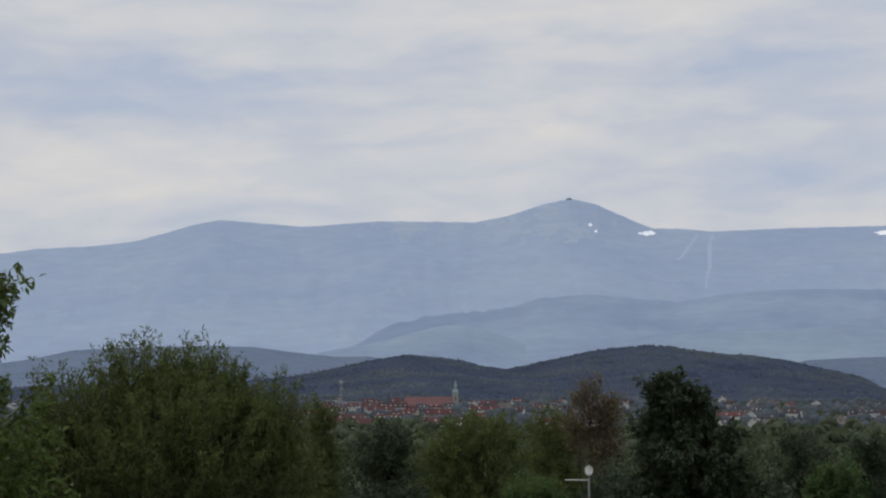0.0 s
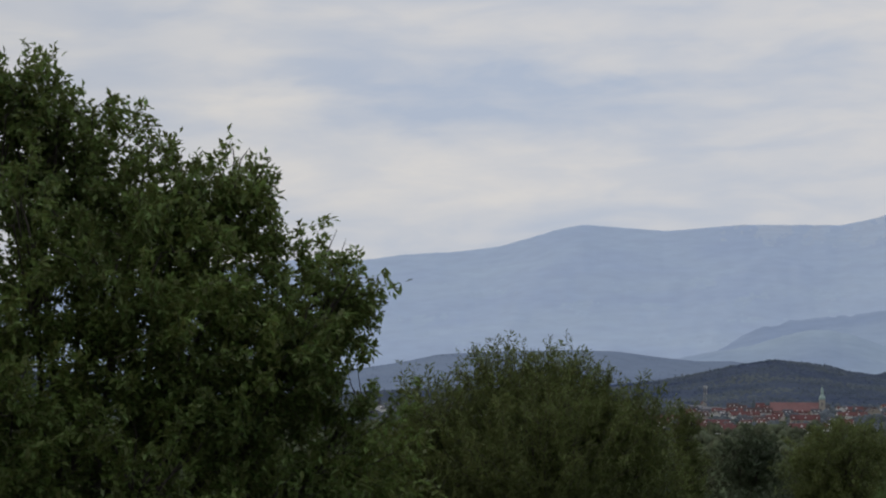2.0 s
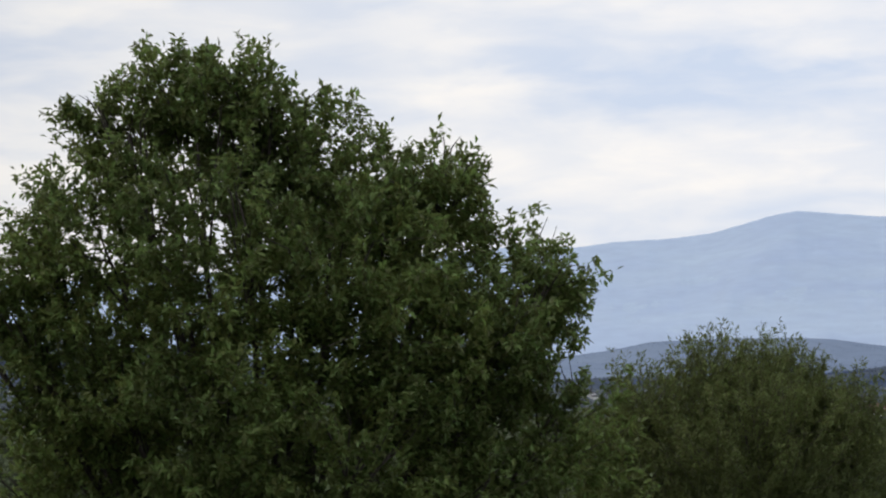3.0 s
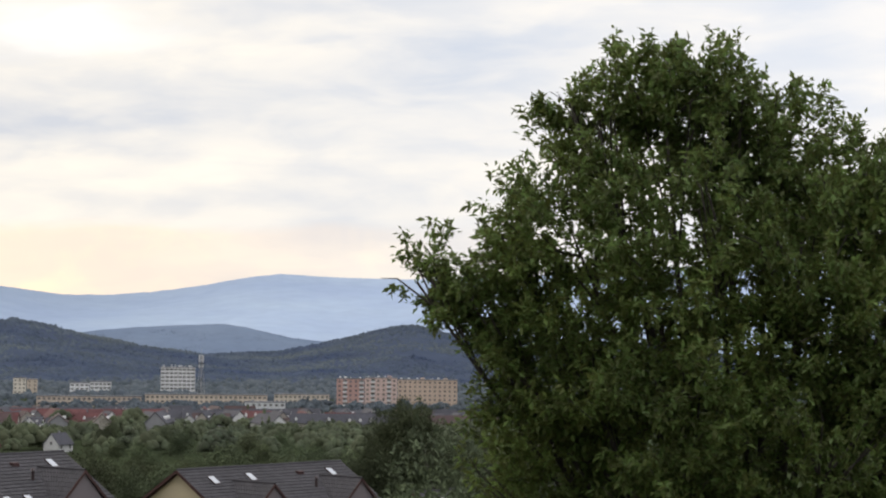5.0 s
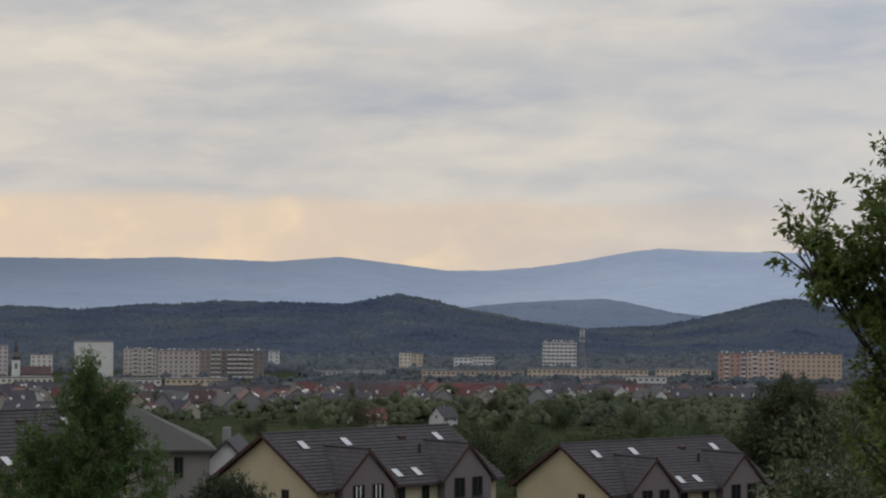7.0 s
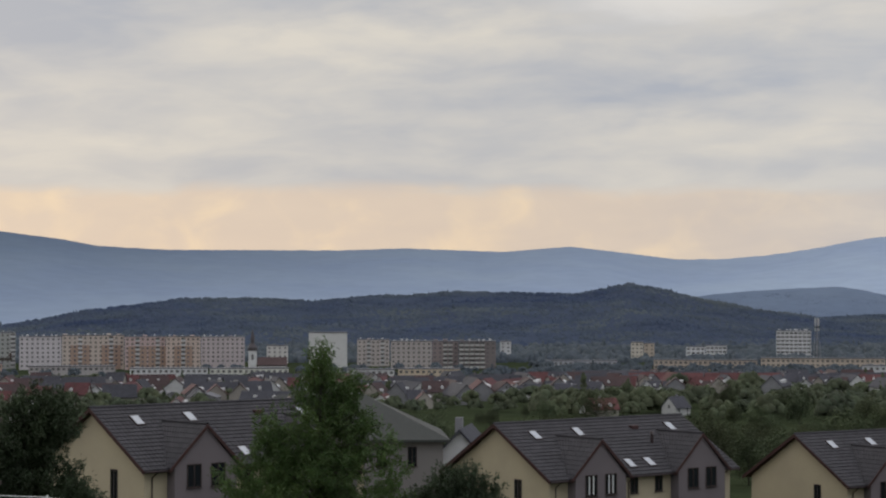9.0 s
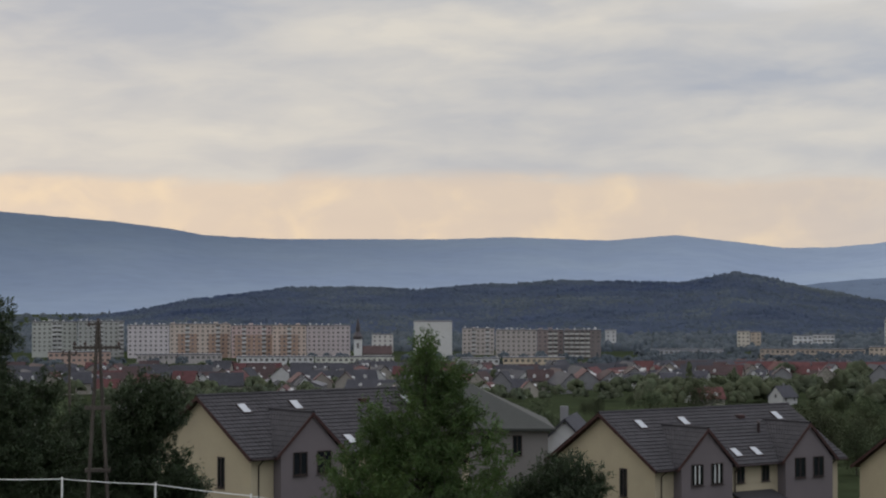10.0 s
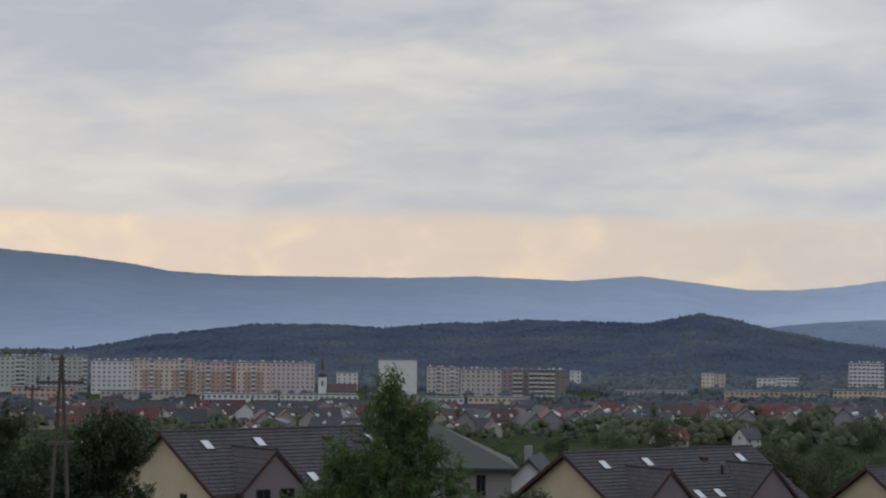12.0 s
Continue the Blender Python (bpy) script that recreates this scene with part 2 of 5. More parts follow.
def bm_mesh(name, bm, mat):
    bmesh.ops.recalc_face_normals(bm, faces=bm.faces)
    me = bpy.data.meshes.new(name)
    bm.to_mesh(me)
    bm.free()
    me.materials.append(mat)
    return me


def part(name, data, parent, m=None, label=""):
    ob = new(name, data)
    ob.parent = parent
    if m is not None:
        ob.matrix_basis = m
    if label:
        ob["label"] = label
    return ob


def thing(name, m, label, category, group="", kind=""):
    ob = new(name)
    ob.empty_display_size = 0.2
    ob.matrix_basis = m
    return tagged(ob, label, category, group, kind)


def box(bm, x0, x1, y0, y1, z0, z1):
    v = [bm.verts.new((x, y, z)) for z in (z0, z1) for y in (y0, y1) for x in (x0, x1)]
    for f in ((0, 1, 3, 2), (4, 5, 7, 6), (0, 1, 5, 4), (2, 3, 7, 6), (0, 2, 6, 4), (1, 3, 7, 5)):
        bm.faces.new([v[i] for i in f])


def box_mesh(name, mat, *b, bevel=0.0):
    bm = bmesh.new()
    box(bm, *b)
    if bevel:
        bmesh.ops.bevel(bm, geom=bm.edges[:], offset=bevel, segments=1, affect="EDGES")
    return bm_mesh(name, bm, mat)


def prism(bm, profile, p0, p1):
    """A closed profile swept from one list of 3D points to another."""
    a, b = [bm.verts.new(p) for p in p0], [bm.verts.new(p) for p in p1]
    bm.faces.new(a), bm.faces.new(b)
    for i in range(len(a)):
        j = (i + 1) % len(a)
        bm.faces.new((a[i], a[j], b[j], b[i]))


def tubes(paths, sides=7):
    """Tapered tubes: each path a list of (point, radius)."""
    V, F = [], []
    for path in paths:
        base = len(V)
        for i, (p, r) in enumerate(path):
            p = Vector(p)
            d = (Vector(path[min(i + 1, len(path) - 1)][0]) - Vector(path[max(i - 1, 0)][0])).normalized()
            s = d.cross(Vector((0.3, 0.9, 0.1))).normalized()
            u = d.cross(s)
            for k in range(sides):
                a = 2 * math.pi * k / sides
                V.append(p + (s * math.cos(a) + u * math.sin(a)) * r)
        for i in range(len(path) - 1):
            for k in range(sides):
                a, b = base + i * sides + k, base + i * sides + (k + 1) % sides
                F.append((a, b, b + sides, a + sides))
    return V, F


def smooth_profile(points, x):
    xs, ys = np.array([p[0] for p in points], float), np.array([p[1] for p in points], float)
    order = np.argsort(xs)
    xs, ys = xs[order], ys[order]
    fine_x = np.arange(xs[0], xs[-1] + 0.05, 0.05)
    y = np.interp(fine_x, xs, ys)
    k = np.hanning(9)
    y = np.convolve(np.pad(y, 4, mode="edge"), k / k.sum(), mode="valid")
    return np.interp(x, fine_x, y)


def at(az, d, z=0.0):
    return Vector((-d * math.sin(radians(az)), d * math.cos(radians(az)), z))


# ---- ground ----
HIGH = ((0, 42.5), (30, 41.5), (57, 38.4), (80, 34), (110, 30.5), (137, 29.0), (200, 25.5), (300, 21), (600, 13), (1000, 4), (1300, 0.3), (1700, 0), (9000, 0))
LOW = ((0, 40), (30, 37.5), (57, 34), (80, 31.5), (110, 29), (150, 27), (200, 24), (300, 20.5), (600, 13), (1000, 4), (1300, 0.3), (1700, 0), (9000, 0))


def ground_z(az, d):
    w = min(1, max(0, (az - 36) / 18)) * min(1, max(0, (170 - az) / 60))
    w = w * w * (3 - 2 * w)
    a, b = np.interp(d, [p[0] for p in HIGH], [p[1] for p in HIGH]), np.interp(d, [p[0] for p in LOW], [p[1] for p in LOW])
    return float(a * w + b * (1 - w))


def on_ground(az, d):
    return at(az, d, ground_z(az, d))


def build_ground():
    az = np.arange(-180, 180.1, 3.0)
    ds = np.concatenate([np.linspace(0.0, 100, 24), np.linspace(110, 400, 22), np.linspace(430, 1700, 22), [2300, 3200, 4500, 7000, 9000]])
    V = [at(a, d, ground_z(a, d) + 0.15 * noise.noise((a * 0.4, d * 0.05, 0)) * min(1, d / 60)) for d in ds for a in az]
    n = len(az)
    F = [(i * n + j, i * n + j + 1, (i + 1) * n + j + 1, (i + 1) * n + j) for i in range(len(ds) - 1) for j in range(n - 1)]
    tagged(new("ground", mesh_of("ground", V, F, M_GRASS, True)), "grassy slope falling to a wide green valley", "ground", kind="structure")


build_ground()


# ---- mountains and hills ----
def relief(name, points, near, crest_d, mat, label, rough=0.02, spur=0.12, step=0.1, base=0.0, seed=0.0, kind="structure", steps=26):
    """A range whose skyline follows the profile (azimuth, elevation in degrees), with spurs running down towards the valley."""
    az = np.arange(points[0][0], points[-1][0], step) if points[0][0] < points[-1][0] else np.arange(points[-1][0], points[0][0], step)
    el = smooth_profile(points, az)
    rows = np.concatenate([np.linspace(0, 1, steps), [1.08, 1.3]])
    V = []
    for s in rows:
        for a, e in zip(az, el):
            d = near + (crest_d - near) * s
            e2 = e + rough * noise.noise((a * 3.1 + seed, 0, 0)) + rough * 0.6 * noise.noise((a * 9.3 + seed, 4, 0))
            top = EYE + crest_d * math.tan(radians(e2))
            sp = noise.noise((a * 0.35 + s * 1.5 + seed, s * 2.2, 1)) + 0.4 * noise.noise((a * 0.9 - s * 2 + seed, s * 5, 2)) + 0.2 * noise.noise((a * 2.2 + seed, s * 12, 3))
            if s <= 1:
                z = base + (top - base) * (s ** 1.15 + spur * sp * math.sin(math.pi * s) * (1 if s < 1 else 0))
                if s < 1:
                    z = min(z, EYE + (top - EYE) * d / crest_d - (1 - s) * 4)
            else:
                z = base + (top - base) * (1 - (s - 1) * 2.2)
            V.append(at(a, d, z if s > 0 else base - 6))
    n = len(az)
    F = [(i * n + j, i * n + j + 1, (i + 1) * n + j + 1, (i + 1) * n + j) for i in range(len(rows) - 1) for j in range(n - 1)]
    ob = new(name, mesh_of(name, V, F, mat, True))
    return tagged(ob, label, "mountain" if crest_d > 3200 else "hill", kind=kind), V, n


RANGE = [(-40, 2.2), (-25, 3.0), (-15, 3.4), (-11.9, 3.46), (-9.5, 3.43), (-7.4, 3.35), (-6.45, 3.44), (-5.75, 3.44), (-4.91, 3.8), (-4.13, 4.15), (-3.48, 4.27), (-2.74, 4.12),
         (-1.81, 3.81), (-0.87, 3.63), (0.4, 3.65), (1.8, 3.66), (3.8, 3.5), (4.72, 3.57), (6.1, 3.68), (6.7, 3.57), (8.4, 3.08), (9.5, 2.94), (11, 2.85), (12.1, 2.7),
         (13.5, 2.75), (18, 2.3), (25, 1.75), (29.5, 1.56), (31.5, 1.59), (33.1, 1.67), (34, 1.56), (35.3, 1.31), (36.5, 1.14), (37.7, 1.04), (38.96, 1.03), (40.2, 1.19), (41.9, 1.39), (43.7, 1.24),
         (46.4, 1.34), (48.3, 1.28), (53, 1.29), (54.8, 1.39), (55.7, 1.56), (57.2, 1.75), (60.2, 2.0), (66, 2.4), (80, 1.8), (100, 1.2)]
FOOT = [(-30, 1.0), (-16, 1.6), (-11.9, 1.76), (-9.5, 1.77), (-8, 1.69), (-6.4, 1.43), (-5.2, 1.54), (-4, 1.65), (-2.7, 1.55), (-1.8, 1.28), (-0.25, 1.13), (1.3, 1.03), (2.85, 0.55), (4.5, 0.1), (6, -0.4)]
HILL_BACK = [(-1, -0.7), (2, -0.02), (2.9, -0.03), (4.1, 0.09), (5.2, 0.24), (6.3, 0.27), (8, 0.24), (10, 0.15), (11.3, -0.11), (14, -0.5), (17, -0.9)]
HILL_A = [(-4, -0.8), (-1.8, -0.37), (-1.2, -0.31), (-0.25, -0.11), (0.85, 0.03), (1.9, -0.11), (2.85, -0.34), (4.1, -0.6), (6, -0.75), (10, -0.8), (14, -1.0)]
HILL_B = [(-16, -1.2), (-12, -0.92), (-11.3, -0.56), (-10.1, -0.31), (-9.2, -0.09), (-7.3, 0.09), (-6.1, 0.26), (-5, 0.24), (-4, 0.12), (-2.7, -0.19), (-1.5, -0.42), (0.5, -0.8), (2, -1.1)]
HILL_C = [(-22, -0.3), (-14, 0.05), (-12, -0.03), (-11, -0.06), (-9.9, -0.12), (-8.5, -0.4), (-7, -0.8)]
HILL_MID = [(30, -0.4), (31.8, -0.15), (32.8, -0.04), (33.9, 0.21), (34.6, 0.32), (36, 0.26), (37.1, 0.19), (38, 0.11), (40, -0.2), (42, -0.7)]
HILL_RIGHT = [(19, -0.6), (23, -0.1), (27, 0.0), (28.3, 0.1), (29.4, 0.34), (30.3, 0.24), (31.1, 0.0), (32.1, -0.22), (33.1, -0.44), (34.8, -0.5), (37, -0.55), (39, -0.8)]
HILL_LEFT = [(33, -0.8), (36.2, -0.4), (37.3, -0.2), (38.2, -0.03), (39.4, 0.26), (40.3, 0.42), (40.9, 0.24), (41.8, 0.13), (43.4, 0.14), (44.9, 0.2), (46.4, 0.07), (47.4, 0.07), (48.9, -0.08), (50.3, 0.0), (52.6, -0.02), (54.2, -0.23), (55.7, -0.46), (57.2, -0.74), (59.3, -1.07), (63, -1.3)]

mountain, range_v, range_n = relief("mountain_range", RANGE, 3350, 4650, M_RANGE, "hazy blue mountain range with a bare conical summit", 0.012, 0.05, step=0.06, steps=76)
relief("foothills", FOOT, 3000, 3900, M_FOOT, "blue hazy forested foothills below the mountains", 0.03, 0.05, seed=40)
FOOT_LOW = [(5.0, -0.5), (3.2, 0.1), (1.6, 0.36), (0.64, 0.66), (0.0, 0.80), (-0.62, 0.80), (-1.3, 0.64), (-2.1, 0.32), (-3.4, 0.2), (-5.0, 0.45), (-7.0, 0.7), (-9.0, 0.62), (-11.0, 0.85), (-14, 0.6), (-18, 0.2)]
# haze blue painted into this foothill's colour as well
M_FOOT_LOW = material("hazed_low_foothill", (0.208, 0.262, 0.352), 1.0, 0.08, 220, (0.245, 0.305, 0.375), 30, spec=0)
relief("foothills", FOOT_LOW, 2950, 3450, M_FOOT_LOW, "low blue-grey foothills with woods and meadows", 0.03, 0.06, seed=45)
HILLS = [("wooded_hill", HILL_BACK, 2500, 3050, M_FOREST_HAZED, 50), ("wooded_hill", HILL_A, 1950, 2600, M_HILL, 60), ("wooded_hill", HILL_B, 2000, 2650, M_HILL, 70), ("wooded_hill", HILL_C, 2700, 3100, M_FOREST_HAZED, 80),
         ("wooded_hill", HILL_MID, 2600, 3000, M_FOREST_HAZED, 90), ("wooded_hill", HILL_RIGHT, 1900, 2450, M_HILL, 100), ("wooded_hill", HILL_LEFT, 1800, 2350, M_HILL, 110)]


def tree_shapes(seed):
    """A few small crowns for far woods: rounded and pointed, open below where the canopy closes."""
    rng = np.random.default_rng(seed)
    out = []
    for k in range(6):
        sides = 5
        rings = ((1.0, 0.0), (0.85, 0.75), (0.45, 1.25)) if k < 4 else ((0.8, 0.0), (0.55, 1.0), (0.22, 1.7))
        v = []
        for r, z in rings:
            for i in range(sides):
                a = 2 * math.pi * (i + 0.5 * z) / sides
                w = r * rng.uniform(0.75, 1.2)
                v.append((math.cos(a) * w, math.sin(a) * w, z * rng.uniform(0.85, 1.12)))
        v.append((0, 0, 1.45 if k < 4 else 2.2))
        f = [t for q in range(2) for i in range(sides) for t in ((q * sides + i, q * sides + (i + 1) % sides, (q + 1) * sides + i), (q * sides + (i + 1) % sides, (q + 1) * sides + (i + 1) % sides, (q + 1) * sides + i))]
        f += [(2 * sides + i, 2 * sides + (i + 1) % sides, 3 * sides) for i in range(sides)]
        out.append((np.array(v), np.array(f)))
    return out


SHAPES = tree_shapes(5)


def leafy_shapes(seed):
    """Crowns of many small leaf clumps with loose sprays at the outline, for woods at middle distance."""
    r = np.random.default_rng(seed)
    out = []
    for k in range(6):
        V, F, base = [], [], 0
        for i in range(24):
            d = r.normal(0, 1, 3)
            d[2] = abs(d[2]) * 0.9
            d /= np.linalg.norm(d)
            h = r.random()
            c = d * (0.62, 0.62, 0.75) + (0, 0, 0.55) if k < 4 else np.array((d[0] * (1 - h) * 0.55, d[1] * (1 - h) * 0.55, h * 2.2))
            v, f = SHAPES[r.integers(0, 4)]
            V.append((v - (0, 0, 0.6)) * r.uniform(0.16, 0.34) * (1 if k < 4 else 0.75) + c)
            F.append(f + base)
            base += len(v)
        n = 110
        d = r.normal(0, 1, (n, 3))
        d /= np.linalg.norm(d, axis=1, keepdims=True)
        d[:, 2] = np.abs(d[:, 2])
        c = d * (0.85, 0.85, 1.0) * r.uniform(0.6, 1.1, (n, 1)) + (0, 0, 0.5)
        a, b = r.normal(0, 0.045, (n, 3)), r.normal(0, 0.05, (n, 3))
        V.append(np.stack([c - a, c + a, c + b * 1.6], 1).reshape(-1, 3))
        F.append(np.arange(n * 3).reshape(-1, 3) + base)
        out.append((np.concatenate(V), np.concatenate(F)))
    return out


LEAFY = leafy_shapes(6)


def woods(name, places, mat, label, rng, size=(4.0, 8.0), pointed=0.3, shapes=SHAPES, smooth=True):
    V, F, base = [], [], 0
    for x, y, z in places:
        k = rng.integers(4, 6) if rng.random() < pointed else rng.integers(0, 4)
        v, f = shapes[k]
        s = rng.uniform(*size) * (1 + 0.45 * noise.noise((x * 0.02, y * 0.02, 5)) + 0.25 * noise.noise((x * 0.07, y * 0.07, 9)))
        a = rng.random() * 6.28
        c, sn = math.cos(a), math.sin(a)
        w = v * (s * (0.55 if k > 3 else 0.8), s * (0.55 if k > 3 else 0.8), s * 0.7)
        V.append(np.stack([w[:, 0] * c - w[:, 1] * sn + x, w[:, 0] * sn + w[:, 1] * c + y, w[:, 2] + z - 0.15 * s], 1))
        F.append(f + base)
        base += len(v)
    return tagged(new(name, mesh_of(name, np.concatenate(V), np.concatenate(F), mat, smooth)), label, "forest", kind="stuff")


for i, (name, pts, near, far, mat, seed) in enumerate(HILLS):
    hill, hv, hn = relief(name, [(a, e - 0.03) for a, e in pts], near, far, mat, "low rounded hill covered with mixed woodland", 0.012, 0.08, seed=seed)
    rng = np.random.default_rng(seed)
    grid = np.array([v[:] for v in hv]).reshape(-1, hn, 3)
    count = int(hn * 58)
    pr, pc = rng.random(count) ** 0.8 * 24.9, rng.random(count) * (hn - 1.01)
    pr[: hn * 5] = 23.6 + rng.random(hn * 5) * 1.35         # the skyline
    r0, c0 = pr.astype(int), pc.astype(int)
    fr, fc = (pr - r0)[:, None], (pc - c0)[:, None]
    P = grid[r0, c0] * (1 - fr) * (1 - fc) + grid[r0 + 1, c0] * fr * (1 - fc) + grid[r0, c0 + 1] * (1 - fr) * fc + grid[r0 + 1, c0 + 1] * fr * fc
    keep = [k for k in range(count) if k < hn * 4 or noise.noise((P[k, 0] * 0.006, P[k, 1] * 0.006, seed)) > -0.7]
    woods("hill_woods", P[keep] - (0, 0, 1.6), M_FOREST if mat is M_HILL else M_FOREST_HAZED, "mixed woodland on a low hill", rng, (2.4, 4.4) if mat is M_HILL else (1.5, 2.5), 0.05)


# ---- trees ----
def leaf_cloud(centres, ways, rng, per, length, width, spread, droop=0.3):
    """Folded leaves in loose rosettes round the tips; each leaf two triangles either side of its midrib."""
    n = len(centres) * per
    c = np.repeat(centres, per, 0) + rng.normal(0, spread, (n, 3))
    w = np.repeat(ways, per, 0) * 0.6 + rng.normal(0, 0.75, (n, 3))
    w[:, 2] -= droop * rng.random(n)
    w /= np.linalg.norm(w, axis=1, keepdims=True) + 1e-9
    up = rng.normal(0, 0.45, (n, 3)) + (0, 0, 1)
    side = np.cross(w, up)
    side /= np.linalg.norm(side, axis=1, keepdims=True) + 1e-9
    nor = np.cross(side, w)
    size = (length * rng.uniform(0.6, 1.25, n))[:, None]
    wd = size * (width / length)
    mid = c + w * size * 0.5
    tip = c + w * size - nor * size * 0.12
    a, b = mid + side * wd * 0.5 + nor * wd * 0.18, mid - side * wd * 0.5 + nor * wd * 0.18
    V = np.stack([c, a, tip, b], 1).reshape(-1, 3)
    k = np.arange(n)[:, None] * 4
    F = np.concatenate([k + (0, 1, 2), k + (0, 2, 3)], 1).reshape(-1, 3)
    return V, F


def crown_points(lobes, count, rng, inner=0.35):
    """Tips spread over and inside a crown of ellipsoid lobes, denser near the surface and the top; with the way that each grows."""
    weights = np.array([r[0] * r[2] for *_, r in lobes])
    pick = rng.choice(len(lobes), count, p=weights / weights.sum())
    d = rng.normal(0, 1, (count, 3))
    d[:, 2] += 0.25
    d /= np.linalg.norm(d, axis=1, keepdims=True)
    rad = np.where(rng.random(count) < inner, rng.random(count) ** 0.5, rng.uniform(0.86, 1.08, count))
    C = np.array([l[:3] for l in lobes], float)[pick]
    R = np.array([l[3] for l in lobes], float)[pick]
    return C + d * R * rad[:, None], d


def branches(trunk_top, base_r, lobes, rng, bend=0.25):
    paths = [[((0, 0, -0.3), base_r * 1.35), ((0.02, 0, 0.4), base_r), ((0.05, 0.03, trunk_top * 0.55), base_r * 0.85), ((0, 0, trunk_top), base_r * 0.7)]]
    for x, y, z, r in lobes:
        start = Vector((0, 0, trunk_top * rng.uniform(0.55, 1.0)))
        end = Vector((x, y, z)) + Vector(rng.normal(0, 0.2, 3)) * r[0]
        mid = start.lerp(end, 0.5) + Vector((0, 0, -0.1 * (end - start).length)) + Vector(rng.normal(0, bend, 3)) * 0.4
        thick = base_r * 0.3
        paths.append([(start, thick), (mid, thick * 0.65), (end, thick * 0.28)])
        for _ in range(5):
            d = Vector(rng.normal(0, 1, 3))
            d.z = abs(d.z) * 0.9
            d.normalize()
            tip = end + Vector((d.x * r[0], d.y * r[1], d.z * r[2])) * 0.95
            paths.append([(mid.lerp(end, rng.uniform(0.4, 1)), thick * 0.3), (end.lerp(tip, 0.5) + Vector(rng.normal(0, 0.08, 3)), thick * 0.17), (tip, thick * 0.05)])
    return paths


def make_tree(name, place, lobes, trunk_top, base_r, leaf, label, seed, tips, per, length, width, spread, shoots=0, droop=0.3, inner=0.35, category="tree", group="", clump=1, spray=0.2, twig=0.0, lift=0.5):
    rng = np.random.default_rng(seed)
    tree = thing(name, Matrix.Translation(place), label, category, group)
    V, F = tubes(branches(trunk_top, base_r, lobes, rng))
    C, D = crown_points(lobes, tips // clump, rng, inner)
    if twig:                                     # leafy twigs: whorls of leaves along a thin stem that bends upwards
        way = D * (1, 1, 0.6) + (0, 0, lift) + rng.normal(0, 0.25, D.shape)
        way /= np.linalg.norm(way, axis=1, keepdims=True)
        reach = twig * rng.uniform(0.45, 1.15, (len(C), 1))
        start = C - way * reach * 0.75
        TV, TF = tubes([[(Vector(a), 0.012), (Vector(b), 0.004)] for a, b in zip(start[::2], (start + way * reach)[::2])], 3)
        part("twig_spray", mesh_of("twig_spray", TV, TF, M_BARK), tree)["kind"] = "stuff"
        steps = np.linspace(0.1, 1.0, clump)
        C = (start[:, None, :] + way[:, None, :] * reach[:, None, :] * steps[None, :, None] + rng.normal(0, spray, (len(C), clump, 3))).reshape(-1, 3)
        D = np.repeat(way, clump, 0)
    elif clump > 1:                                # leafy sprays with gaps between them
        C, D = np.repeat(C, clump, 0) + rng.normal(0, spray, (len(C) * clump, 3)) * (1, 1, 0.7), np.repeat(D, clump, 0)
    if shoots:                                   # upright new shoots that stand out of the crown
        S, SD = crown_points(lobes, shoots, rng, 0.0)
        SD = SD * 0.6 + (0, 0, 0.8)
        SD /= np.linalg.norm(SD, axis=1, keepdims=True)
        for t in (0.0, 0.12, 0.24, 0.34):
            C, D = np.concatenate([C, S + SD * t * length * 9 * rng.uniform(0.3, 1, (shoots, 1))]), np.concatenate([D, SD])
    part("trunk", mesh_of("trunk", V, F, M_BARK, True), tree)
    LV, LF = leaf_cloud(C, D, rng, per, length, width, spread, droop)
    part("crown", mesh_of("crown", LV, LF, leaf), tree)
    return tree


def lobes_from(az0, d, base_z, rows):
    """Lobes given by azimuth, elevation, depth and radius in degrees and metres, as seen from the balcony, turned to the tree's own axes."""
    k = d * math.pi / 180
    right, deep = Vector((math.cos(radians(az0)), math.sin(radians(az0)), 0)), Vector((-math.sin(radians(az0)), math.cos(radians(az0)), 0))
    out = []
    for az, el, depth, rw, rh in rows:
        p = right * ((az0 - az) * k) + deep * depth
        out.append((p.x, p.y, EYE + el * k - base_z, (rw * k, rw * k, rh * k)))
    return out


